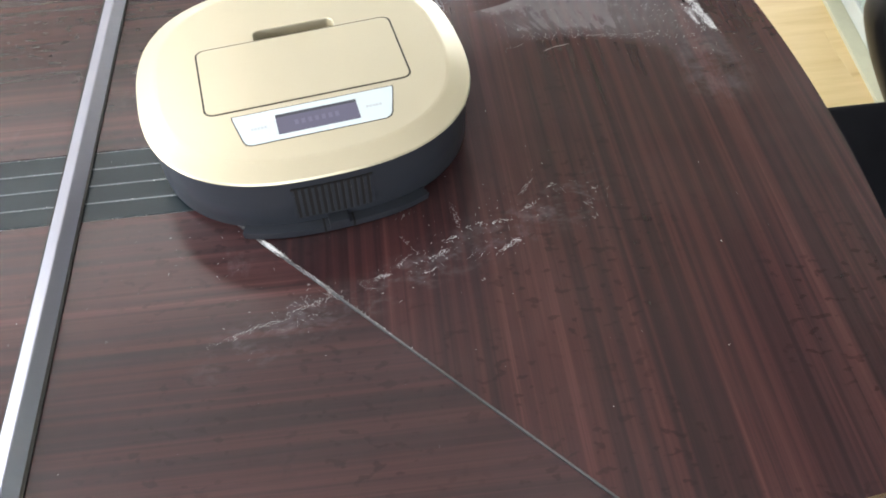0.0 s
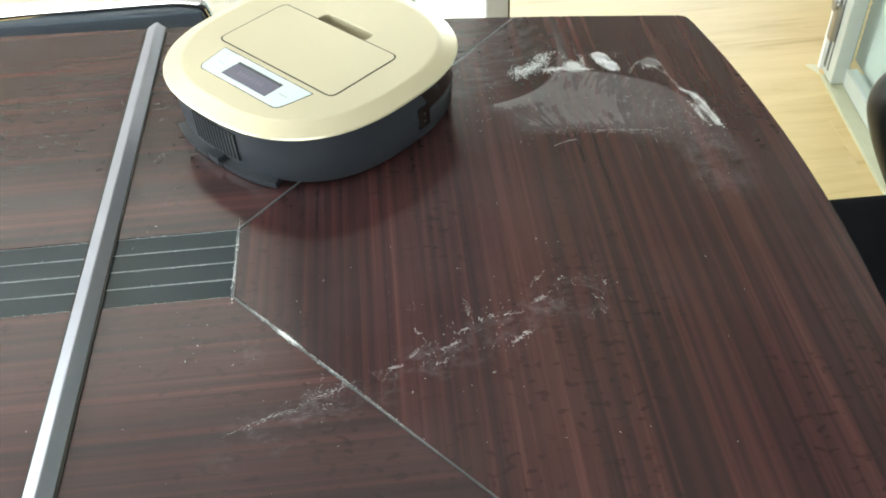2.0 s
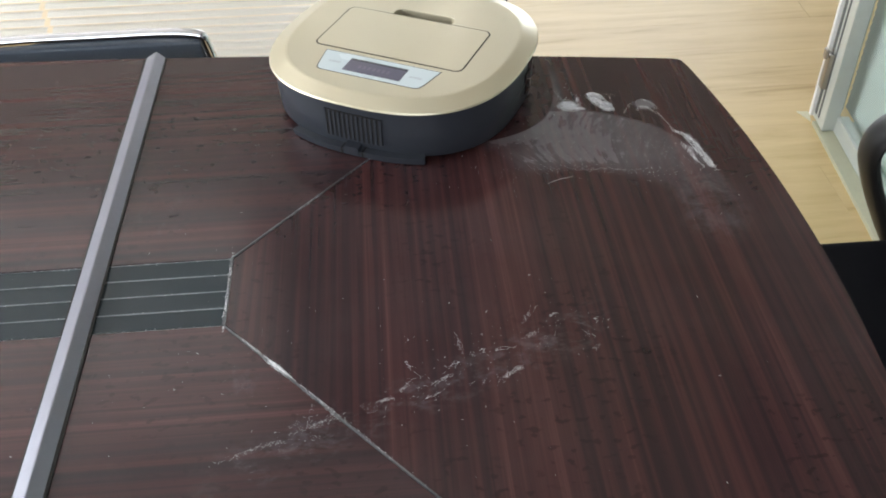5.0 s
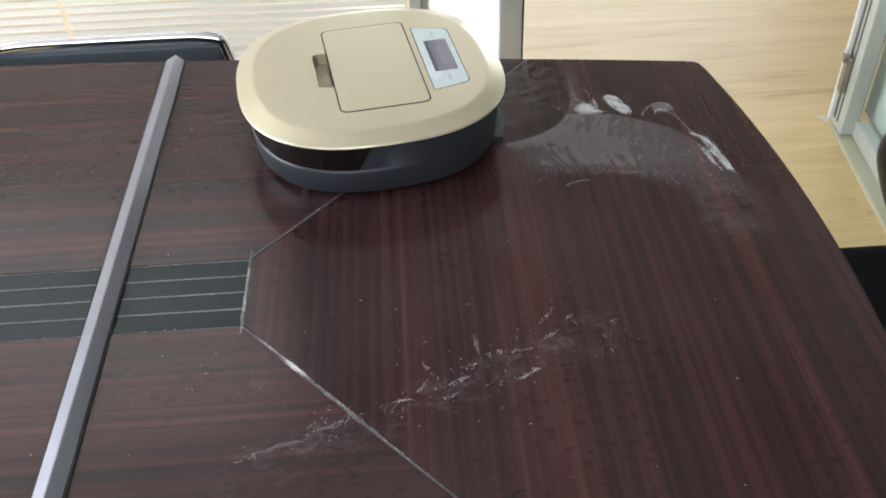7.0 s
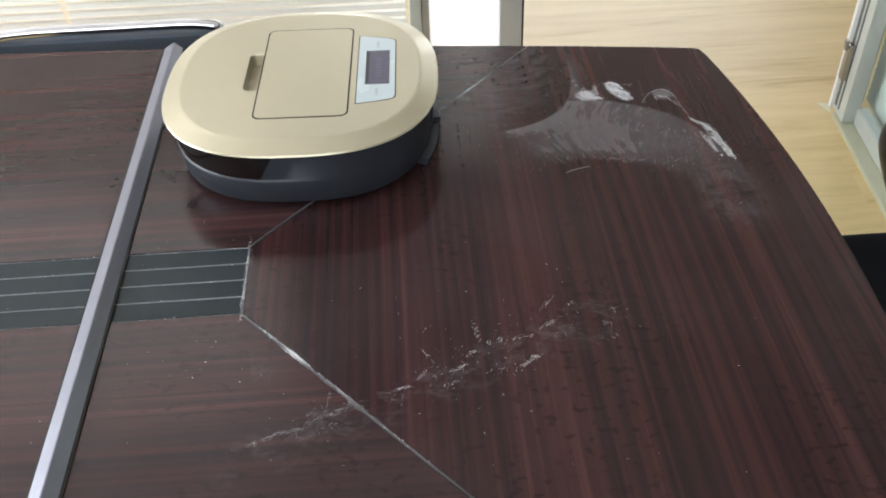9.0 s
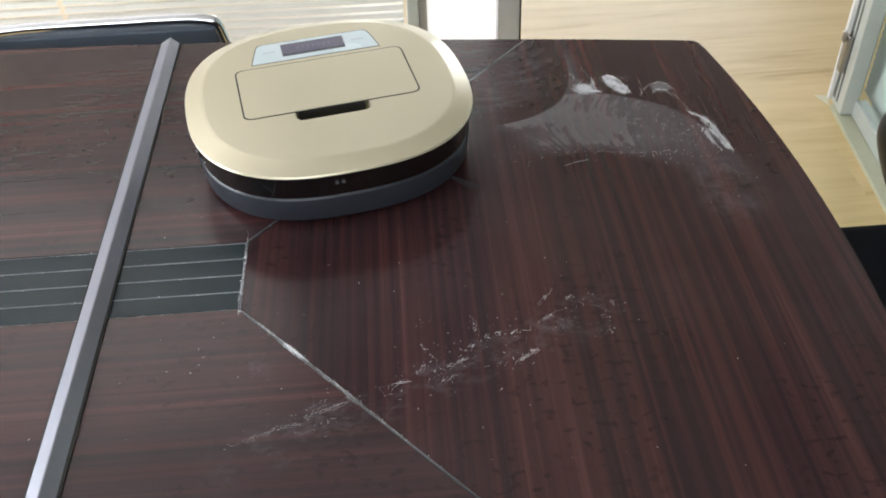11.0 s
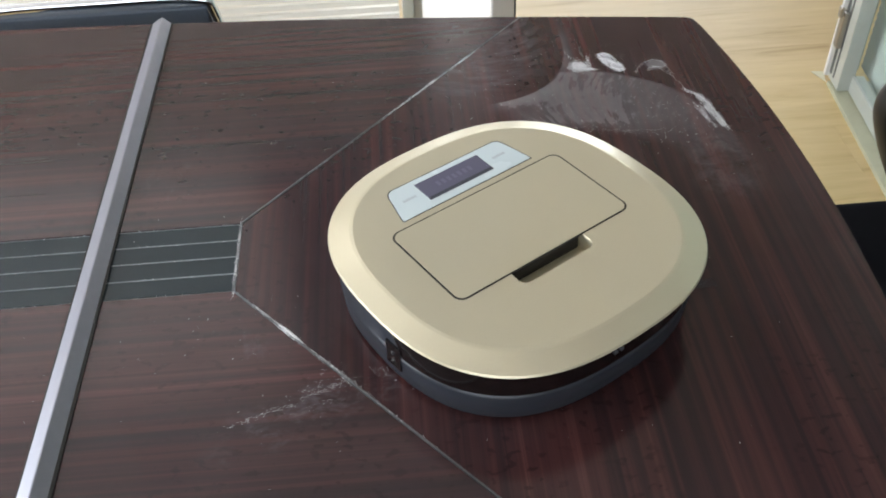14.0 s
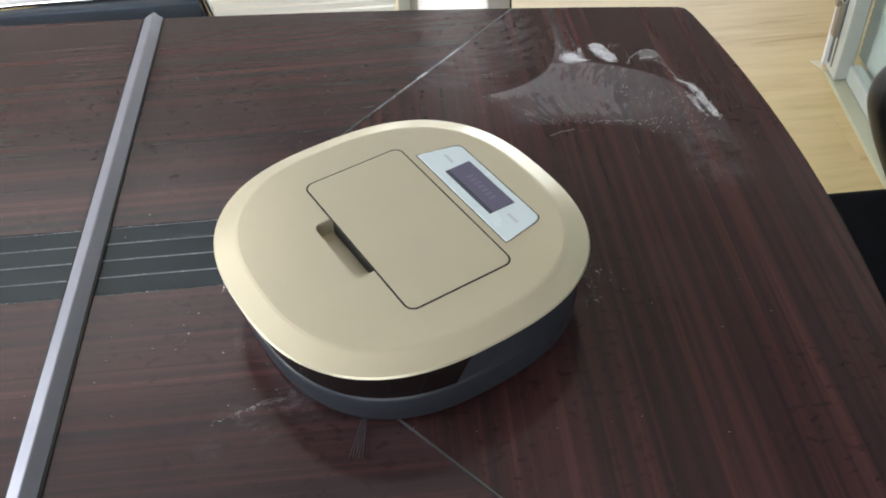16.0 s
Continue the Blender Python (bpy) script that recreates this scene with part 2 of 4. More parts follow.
ALU = speckled("white_aluminium", (0.56, 0.60, 0.57), 0.38, 0.15, grain=120, vary=0.05)
ALU_GREY = speckled("grey_frame", (0.50, 0.51, 0.53), 0.36, 0.3, grain=120, vary=0.05)
WHITE = speckled("white_paint", (0.82, 0.82, 0.81), 0.55, grain=60, vary=0.04, stain=0.05)
SLAT = speckled("cream_slat", (0.85, 0.82, 0.74), 0.45, grain=60, vary=0.04, stain=0.05)


def lit_through(m, share):
    """Lets part of the light pass through a thin white sheet."""
    n = Nodes(m)
    sheet, blend = n.add("ShaderNodeBsdfTranslucent"), n.add("ShaderNodeMixShader", Fac=share)
    sheet.inputs[0].default_value = (0.88, 0.86, 0.84, 1)
    n.link(n.out.outputs[0], blend.inputs[1])
    n.link(sheet.outputs[0], blend.inputs[2])
    n.link(blend.outputs[0], n.tree.nodes["Material Output"].inputs[0])
    return m


lit_through(SLAT, 0.2)
FROST = lit_through(speckled("opal_panel", (0.90, 0.90, 0.90), 0.4, grain=60, vary=0.03, stain=0.03), 0.65)
GROOVE_GREY = speckled("groove_grey", (0.13, 0.14, 0.145), 0.5, 0.2, grain=90)
DOOR_SLAT = speckled("pale_green_slat", (0.40, 0.44, 0.42), 0.5, grain=60, vary=0.05)
TAPE = speckled("yellowed_plastic", (0.66, 0.62, 0.44), 0.5, grain=90)
TRACK = speckled("dull_track", (0.50, 0.50, 0.36), 0.5, 0.1, grain=90)
STEEL = speckled("brushed_steel", (0.40, 0.375, 0.35), 0.3, 0.9, grain=200)
BRISTLE = material("bristle", (0.03, 0.03, 0.035), 0.6)


def laminate():
    m = material("oak_laminate", (0.55, 0.40, 0.22), 0.42)
    n = Nodes(m)
    info = n.add("ShaderNodeObjectInfo")
    tc = n.add("ShaderNodeTexCoord")
    shift = n.tree.nodes.new("ShaderNodeVectorMath")
    shift.operation = "MULTIPLY_ADD"
    shift.inputs[0].default_value = (7.3, 3.1, 0)
    n.link(info.outputs["Random"], shift.inputs[1])
    n.link(tc.outputs["Object"], shift.inputs[2])
    mp = n.add("ShaderNodeMapping", Scale=(1.3, 13.0, 1.0))
    n.link(shift.outputs[0], mp.inputs[0])
    grain = n.noise(mp.outputs[0], 1.6, 6, 0.6, 0.5)
    c = n.ramp(grain, [(0.27, (0.46, 0.30, 0.125)), (0.40, (0.63, 0.47, 0.220)), (0.60, (0.71, 0.545, 0.275)), (0.8, (0.74, 0.585, 0.315))])
    tone = n.math("MULTIPLY", info.outputs["Random"], 0.20)
    c = n.mix(tone, c, (0.60, 0.43, 0.22))
    fleck = n.add("ShaderNodeMapping", Scale=(9.0, 120.0, 1.0))
    n.link(shift.outputs[0], fleck.inputs[0])
    c = n.mix(n.math("MULTIPLY", n.span(n.noise(fleck.outputs[0], 1.0, 4, 0.6), 0.52, 0.75), 0.26), c, (0.48, 0.32, 0.15))
    n.link(c, n.out.inputs["Base Color"])
    n.bump(grain, 0.04, 0.0005)
    return m


LAMINATE = laminate()


def clear_glass(name, colour):
    m = material(name, colour, 0.02)
    m.node_tree.nodes["Principled BSDF"].inputs["Transmission Weight"].default_value = 1.0
    m.node_tree.nodes["Principled BSDF"].inputs["IOR"].default_value = 1.1
    return m


GLASS, GREEN_GLASS = clear_glass("clear_glass", (0.97, 0.97, 0.97)), clear_glass("green_glass", (0.86, 0.92, 0.895))


# ---- mesh helpers ----
def root_inverse(parent):
    return parent.matrix_basis.inverted() if parent.parent is None else Matrix()


def part(name, bm, mat, parent=None, label="", smooth=False, sharp=38):
    """Links a bmesh as one mesh object, under a thing or a part where given."""
    bmesh.ops.recalc_face_normals(bm, faces=bm.faces)
    me = bpy.data.meshes.new(name)
    bm.to_mesh(me)
    bm.free()
    me.materials.append(mat)
    if smooth:
        me.shade_smooth()
        me.set_sharp_from_angle(angle=radians(sharp))
    ob = new(name, me)
    if parent is not None:
        ob.parent = parent
        ob.matrix_parent_inverse = root_inverse(parent)
    return tagged(ob, label) if label else ob


def thing(name, m, label, category, group="", kind=""):
    ob = new(name)
    ob.matrix_basis = m
    return tagged(ob, label, category, group, kind)


def box(x0, x1, y0, y1, z0, z1, bevel=0.0, seg=2):
    bm = bmesh.new()
    bmesh.ops.create_cube(bm, size=1, matrix=Matrix.LocRotScale(((x0 + x1) / 2, (y0 + y1) / 2, (z0 + z1) / 2), None, (x1 - x0, y1 - y0, z1 - z0)))
    if bevel:
        bmesh.ops.bevel(bm, geom=bm.edges[:], offset=bevel, segments=seg, affect="EDGES", profile=0.6)
    return bm


def prism(outline, z0, z1, bevel=0.0):
    """A plate with the given outline, its upper edge bevelled."""
    bm = bmesh.new()
    low = [bm.verts.new((x, y, z0)) for x, y in outline]
    top = [bm.verts.new((x, y, z1)) for x, y in outline]
    bm.faces.new(low[::-1])
    lid = bm.faces.new(top)
    for k in range(len(outline)):
        j = (k + 1) % len(outline)
        bm.faces.new((low[k], low[j], top[j], top[k]))
    if bevel:
        bmesh.ops.bevel(bm, geom=list(lid.edges), offset=bevel, segments=2, affect="EDGES", profile=0.6)
    return bm


def loft(rings, cap_low=True, cap_top=True):
    """Joins rings of equally many points."""
    bm = bmesh.new()
    rows = [[bm.verts.new(p) for p in ring] for ring in rings]
    for a, b in zip(rows, rows[1:]):
        for k in range(len(a)):
            j = (k + 1) % len(a)
            bm.faces.new((a[k], a[j], b[j], b[k]))
    if cap_low:
        bm.faces.new(rows[0][::-1])
    if cap_top:
        bm.faces.new(rows[-1])
    return bm


def tube(points, radius, sides=10, flat=1.0, closed=False, across=None):
    """A round or flattened bar along points."""
    pts = [Vector(p) for p in points]
    rings = []
    for k, p in enumerate(pts):
        a = pts[(k - 1) % len(pts)] if (k or closed) else p
        b = pts[(k + 1) % len(pts)] if (k < len(pts) - 1 or closed) else p
        d = (b - a).normalized()
        side = Vector(across) if across else d.cross(Vector((0, 0, 1)))
        side = side.normalized() if side.length > 1e-4 else Vector((1, 0, 0))
        up = side.cross(d)
        rings.append([p + radius * (math.cos(u) * side + flat * math.sin(u) * up) for u in (2 * math.pi * i / sides for i in range(sides))])
    if closed:
        rings.append(rings[0])
        bm = loft(rings, False, False)
        bmesh.ops.remove_doubles(bm, verts=bm.verts, dist=1e-6)
        return bm
    return loft(rings)


def rounded(x0, x1, y0, y1, r, seg=5):
    out = []
    for cx, cy, a in ((x1 - r, y1 - r, 0), (x0 + r, y1 - r, 90), (x0 + r, y0 + r, 180), (x1 - r, y0 + r, 270)):
        out += [(cx + r * math.cos(radians(a + 90 * i / seg)), cy + r * math.sin(radians(a + 90 * i / seg))) for i in range(seg + 1)]
    return out


def smooth_path(points, steps=6):
    """A rounded path through points (Catmull-Rom)."""
    p = [Vector(v) for v in points]
    p = [2 * p[0] - p[1], *p, 2 * p[-1] - p[-2]]
    out = []
    for a, b, c, d in zip(p, p[1:], p[2:], p[3:]):
        for i in range(steps):
            t = i / steps
            out.append(0.5 * (2 * b + (c - a) * t + (2 * a - 5 * b + 4 * c - d) * t * t + (3 * b - a - 3 * c + d) * t**3))
    return [*out, p[-2]]


# ---- room ----
FAR = 1.334      # the glazed partition beyond the table
def structure(name, bm, mat, label, parent=None):
    return tagged(part(name, bm, mat, parent), label, "structure" if parent is None else "", kind="structure")


floor = structure("floor", box(-2.9, 3.4, -2.9, 4.9, -0.12, -0.012), speckled("screed", (0.20, 0.14, 0.08), 0.8), "pale oak laminate floor under the table and corridor")
structure("ceiling", box(-2.9, 3.4, -2.9, 4.9, 2.70, 2.80), speckled("grey_ceiling", (0.62, 0.62, 0.63), 0.9, grain=80), "plain grey ceiling")


def wall(name, x0, x1, y0, y1, label):
    return structure(name, box(x0, x1, y0, y1, -0.01, 2.698), WHITE, label)


# Unseen panels, added dark so that the table's right side reflects less.
DIM = speckled("grey_panel", (0.13, 0.13, 0.14), 0.6, grain=60)
structure("dimmer_beside_door", box(1.345, 1.42, -2.78, -0.62, -0.01, 2.698), DIM, "unseen dark grey panel past the door, added to darken reflections")
structure("dimmer_over_door", box(1.30, 1.40, -0.62, 1.33, 2.12, 2.698), DIM, "unseen dark grey panel over the door, added to darken reflections")
wall("wall_east", 3.30, 3.42, -2.9, 4.9, "plain white wall closing the corridor")
for name, cuts in (("wall_west", "x"), ("wall_south", "y"), ("wall_north", "n")):
    # a wall with one wide window opening: sill, lintel and two piers
    if cuts == "x":
        ranges = [(-2.9, -2.78, -2.9, -1.0, 0, 2.698), (-2.9, -2.78, 1.6, 4.9, 0, 2.698), (-2.9, -2.78, -1.0, 1.6, 0, 0.8), (-2.9, -2.78, -1.0, 1.6, 2.3, 2.698)]
    elif cuts == "y":
        ranges = [(-2.78, -1.9, -2.9, -2.78, 0, 2.698), (0.7, 3.30, -2.9, -2.78, 0, 2.698), (-1.9, 0.7, -2.9, -2.78, 0, 0.8), (-1.9, 0.7, -2.9, -2.78, 2.3, 2.698)]
    else:
        ranges = [(-2.78, -0.2, 4.78, 4.9, 0, 2.698), (2.6, 3.30, 4.78, 4.9, 0, 2.698), (-0.2, 2.6, 4.78, 4.9, 0, 0.7), (-0.2, 2.6, 4.78, 4.9, 2.3, 2.698)]
    whole = bmesh.new()
    for r in ranges:
        piece = box(*r)
        me = bpy.data.meshes.new("tmp")
        piece.to_mesh(me)
        whole.from_mesh(me)
        piece.free()
        bpy.data.meshes.remove(me)
    structure(name, whole, WHITE, "white wall with one wide window")


# ---- partition with blinds ----
def partition():
    p = thing("glass_partition", pose(-0.7, FAR, 0), "aluminium-framed glass partition with closed cream blinds and a white end panel", "partition", kind="structure")
    y0, y1 = FAR, FAR + 0.06
    part("end_post", box(0.425, 0.479, y0, y1, 0, 2.69, 0.003), ALU_GREY, p)
    part("post_seal", box(0.4795, 0.4835, y0 + 0.004, y1 - 0.004, 0, 2.69), GAP, p)
    part("post", box(0.209, 0.236, y0, y1, 0, 1.549, 0.003), ALU, p)
    part("post", box(0.2365, 0.256, y0 + 0.012, y1, 0, 1.549, 0.003), ALU_GREY, p)
    part("post", box(-1.85, -1.815, y0, y1, 0, 1.549, 0.003), ALU, p)
    part("post", box(-2.77, -2.72, y0, y1, 0, 2.69, 0.003), ALU, p)
    # Two unseen panels, added bright and grey to shape what the table reflects.
    part("unseen_transom_panel", box(-2.719, -0.202, y0 + 0.012, y1 - 0.012, 1.601, 2.69), FROST, p, "unseen opal white transom panel, added to brighten the table's sheen")
    part("unseen_transom_panel", box(-0.198, 0.424, y0 + 0.012, y1 - 0.012, 1.601, 2.69), speckled("unseen_grey_transom", (0.30, 0.30, 0.32), 0.5, grain=40), p, "unseen grey transom panel, added to dim the table's reflection")
    part("end_panel", box(0.257, 0.424, y0 + 0.02, y1 - 0.01, 0, 1.60), FROST, p, "opal white panel")
    for x0, x1 in ((-2.719, -1.851), (-1.814, 0.208)):
        part("bottom_rail", box(x0, x1, y0, y1, 0, 0.08, 0.003), ALU, p)
        part("top_rail", box(x0, x1, y0, y1, 1.55, 1.60, 0.003), ALU, p)
        pane = part("pane", box(x0, x1, y0 + 0.006, y0 + 0.012, 0.081, 1.549), GLASS, p, "clear glass pane")
        pane.visible_shadow = False
    return p


partition()


def blind(x0, x1, tilt, label):
    b = thing("venetian_blind", pose((x0 + x1) / 2, FAR + 0.03, 0.09), label, "blind", "blinds in the partition")
    part("head_rail", box(x0, x1, FAR + 0.016, FAR + 0.05, 1.52, 1.548, 0.002), SLAT, b)
    part("bottom_bar", box(x0, x1, FAR + 0.02, FAR + 0.045, 0.085, 0.098, 0.002), SLAT, b)
    me = None
    for k in range(67):
        z = 0.112 + 0.0208 * k
        if me is None:
            half, rise = 0.0125, math.sin(radians(tilt)) * 0.0125
            deep = math.cos(radians(tilt)) * half
            bm = bmesh.new()
            prof = [(-deep, -rise), (0, 0.0036), (deep, rise)]
            vs = [[bm.verts.new((x, FAR + 0.033 + py, pz + dz)) for py, pz in prof for dz in (0,)] for x in (x0 + 0.004, x1 - 0.004) for dz in (0,)]
            vt = [[bm.verts.new((v.co.x, v.co.y, v.co.z + 0.0007)) for v in row] for row in vs]
            for rows, flip in ((vs, 1), (vt, 0)):
                for i in (0, 1):
                    f = (rows[0][i], rows[1][i], rows[1][i + 1], rows[0][i + 1])
                    bm.faces.new(f[::-1] if flip else f)
            for i in (0, 2):
                bm.faces.new((vs[0][i], vs[1][i], vt[1][i], vt[0][i]))
            s = part("slat", bm, SLAT, b)
            me = s.data
        else:
            s = new("slat", me)
            s.parent, s.matrix_parent_inverse = b, root_inverse(b)
        s.location = (0, 0, z)
    return b


blind(-0.598, 0.204, 13, "cream aluminium venetian blind, slats tilted open, behind partition glass")
blind(-1.80, -0.603, 12, "cream aluminium venetian blind, slats half tilted, behind partition glass")


# ---- glass door beside the opening ----
# the door wall leans a few degrees towards the table
SWING = Matrix.Translation((1.33, FAR, 0)) @ pose(0, 0, 0, 0, 0, -4.6) @ Matrix.Translation((-1.33, -FAR, 0))


def side_door():
    d = thing("glass_door", pose(1.33, 0.7, 0), "pale aluminium framed glass door standing open beside the doorway", "door")
    x0, x1 = 1.318, 1.358
    part("stile", box(x0, x1, FAR - 0.075, FAR, 0.012, 2.1, 0.003), ALU, d)
    part("stile_groove", box(x0 - 0.0015, x0 + 0.004, FAR - 0.020, FAR - 0.008, 0.03, 2.08), GROOVE_GREY, d, "dark groove")
    part("stile_groove", box(x0 - 0.0015, x0 + 0.004, FAR - 0.040, FAR - 0.033, 0.03, 2.08), GROOVE_GREY, d)
    part("stile_edge", box(x0 - 0.008, x0 + 0.02, FAR, FAR + 0.014, 0.012, 2.1, 0.002), WHITE, d, "white edge profile")
    part("stile", box(x0, x1, -0.10, -0.025, 0.012, 2.1, 0.003), ALU, d)
    part("bottom_rail", box(x0 + 0.030, x1 + 0.022, -0.024, FAR - 0.076, 0.012, 0.058, 0.003), ALU, d)
    part("top_rail", box(x0, x1, -0.024, FAR - 0.076, 2.03, 2.1, 0.003), ALU, d)
    pane = part("pane", box(x0 + 0.036, x0 + 0.042, -0.024, FAR - 0.076, 0.059, 2.029), GREEN_GLASS, d, "greenish glass pane")
    pane.visible_shadow = False
    lock = part("lock_plate", box(x0 - 0.016, x0 - 0.001, FAR - 0.038, FAR - 0.012, 0.115, 0.215, 0.004), STEEL, d, "worn steel floor lock")
    part("thumb_turn", box(x0 - 0.026, x0 - 0.0165, FAR - 0.034, FAR - 0.016, 0.20, 0.228, 0.004), STEEL, lock)
    d.matrix_basis = SWING @ d.matrix_basis


side_door()
sill = tagged(part("door_track", box(1.311, 1.385, -0.6, FAR - 0.02, -0.011, 0.010, 0.003), TRACK), "pale aluminium floor track under the glass door", "trim", kind="structure")
sill.matrix_basis = SWING
tagged(part("door_stop", prism([(1.290, FAR + 0.040), (1.311, FAR - 0.012), (1.318, FAR + 0.020), (1.320, FAR + 0.036)], 0.0005, 0.003, 0.0006), TAPE), "small yellowed plastic corner plate on the floor", "door stop")


def door_blind():
    b = thing("venetian_blind", pose(1.375, 0.6, 0.03), "pale grey venetian blind hanging behind the glass door", "blind", "blinds in the partition")
    part("bottom_bar", box(1.388, 1.406, -0.02, 1.257, 0.030, 0.042, 0.002), DOOR_SLAT, b)
    me = None
    for k in range(95):
        if me is None:
            bm = bmesh.new()
            vs = [bm.verts.new(p) for p in ((1.372, -0.05, -0.0118), (1.378, -0.05, 0.0118), (1.378, 1.33, 0.0118), (1.372, 1.33, -0.0118))]
            f = bm.faces.new(vs)
            ext = bmesh.ops.extrude_face_region(bm, geom=[f])
            bmesh.ops.translate(bm, vec=(0.0007, 0, -0.0004), verts=[v for v in ext["geom"] if isinstance(v, bmesh.types.BMVert)])
            s = part("slat", bm, DOOR_SLAT, b)
            me = s.data
        else:
            s = new("slat", me)
            s.parent, s.matrix_parent_inverse = b, root_inverse(b)
        s.location = (0.026, 0, 0.054 + 0.0208 * k)
    b.matrix_basis = SWING @ b.matrix_basis


door_blind()

# ---- table ----
TOP = 0.75


def far_edge(x):
    return 0.523 - 0.0565 * (x + 0.75) ** 2


def end_edge(y):
    return 0.644 - 0.255 * y * y


MITRE = (0.361, far_edge(0.361))
GROOVE = 0.0513


def end_half():
    k = 0.0014
    nx, ny = (MITRE[1] - GROOVE), -MITRE[0]
    ln = math.hypot(nx, ny)
    half = [(k, GROOVE - 0.0006), (MITRE[0] + nx / ln * k, far_edge(MITRE[0]))]
    half += [(x, far_edge(x)) for x in np.linspace(0.38, 0.590, 9)]
    half += [(0.5950, 0.4192), (0.5984, 0.4160), (0.5999, 0.4105)]
    return half + [(end_edge(y), y) for y in np.linspace(0.40, 0.0, 15)]


def table():
    t = thing("conference_table", pose(-0.75, 0, 0), "boat-shaped conference table in dark glossy rosewood veneer, dusty", "table")
    half = end_half()
    # half runs from the groove to the middle of the end edge
    right = half + [(x, -y) for x, y in half[::-1] if y > 1e-6]
    left = [(-1.5 - x, y) for x, y in right][::-1]
    part("end_panel", prism(right, TOP - 0.006, TOP, 0.0007), WOOD_Y, t, "rosewood end panel, grain across, smeared with white powder")
    part("end_panel", prism(left, TOP - 0.006, TOP, 0.0007), WOOD_Y, t)
    k = 0.0014
    nx, ny = (MITRE[1] - GROOVE), -MITRE[0]
    ln = math.hypot(nx, ny)
    side = [(-1.5, GROOVE + 0.0006), (-0.001, GROOVE + 0.0006), (MITRE[0] - nx / ln * k, far_edge(MITRE[0]))]
    side += [(x, far_edge(x)) for x in np.linspace(0.33, -1.83, 28)] + [(-1.5 - MITRE[0] + nx / ln * k, far_edge(MITRE[0]))]
    part("side_panel", prism(side, TOP - 0.006, TOP, 0.0007), WOOD_X, t, "rosewood side panel, grain lengthwise")
    part("side_panel", prism([(x, -y) for x, y in side][::-1], TOP - 0.006, TOP, 0.0007), WOOD_X, t, "rosewood side panel, grain lengthwise")
    # core with a rounded, slightly set back edge
    rim = [(x, y) for x, y in half[1:]]
    ring = rim + [(x, -y) for x, y in rim[::-1] if y > 1e-6]
    far = [(x, far_edge(x)) for x in np.linspace(0.33, -1.83, 28)]
    outline = far[::-1] + ring + [(x, -y) for x, y in far] + [(-1.5 - x, -y) for x, y in ring]
    part("core", prism(outline, TOP - 0.036, TOP - 0.0065, 0.0), WOOD_EDGE, t, "dark edge band")
    # metal inlays in the joints
    def bar(a, b, w, z=0.0006):
        d = Vector((b[0] - a[0], b[1] - a[1]))
        s = Vector((-d.y, d.x)).normalized() * w / 2
        return prism([(a[0] - s.x, a[1] - s.y), (b[0] - s.x, b[1] - s.y), (b[0] + s.x, b[1] + s.y), (a[0] + s.x, a[1] + s.y)], TOP - 0.006, TOP + z)
    for s in (1, -1):
        part("inlay", bar((0.0005, s * (GROOVE + 0.001)), (MITRE[0], s * (MITRE[1] - 0.001)), 0.0019), INLAY, t, "dusty metal inlay")
        part("inlay", bar((-1.5005, s * (GROOVE + 0.001)), (-1.5 - MITRE[0], s * (MITRE[1] - 0.001)), 0.0019), INLAY, t)
    part("inlay", bar((0.0, -GROOVE), (0.0, GROOVE), 0.0026), INLAY, t, "dusty metal inlay")
    part("inlay", bar((-1.5, -GROOVE), (-1.5, GROOVE), 0.0026), INLAY, t)
    # cable cover: four rubber strips with dusty gaps
    wide = 2 * GROOVE / 4
    for i in range(4):
        y = -GROOVE + wide * i
        part("cover_strip", box(-1.498, -0.0018, y + 0.0007, y + wide - 0.0007, TOP - 0.006, TOP - 0.0008, 0.0008), RUBBER, t, "dusty black rubber strip")
    for i in range(5):
        y = -GROOVE + wide * i
        part("groove_bed", box(-1.497, -0.002, y - 0.0006, y + 0.0006, TOP - 0.006, TOP - (0.0006 if 0 < i < 4 else 0.0011)), GROOVE_DUST, t, "dusty groove")
        bm = bmesh.new()
        rng = random.Random(70 + i)
        for _ in range(170):
            x = -rng.random() ** 1.0 * 0.62 - 0.003
            s = 0.00012 + 0.00035 * rng.random() ** 2
            bmesh.ops.create_cone(bm, cap_ends=True, segments=4, radius1=s, radius2=s * 0.4, depth=s, matrix=Matrix.Translation((x, y + rng.gauss(0, 0.0006), TOP - 0.0009 + s / 2)) @ Matrix.Rotation(rng.random() * 3, 4, "Z") @ Matrix.Diagonal((2.2, 0.8, 1, 1)))
        tagged(part("groove_dust", bm, POWDER, t, "white dust caught in the groove"), kind="stuff")
    for x in (-1.55, 0.02):
        part("leg_panel", box(x - 0.02, x + 0.02, -0.28, 0.28, 0, TOP - 0.0365, 0.003), WOOD_EDGE, t)
    part("stretcher", box(-1.529, -0.001, -0.012, 0.012, 0.12, 0.55, 0.003), WOOD_EDGE, t)


table()


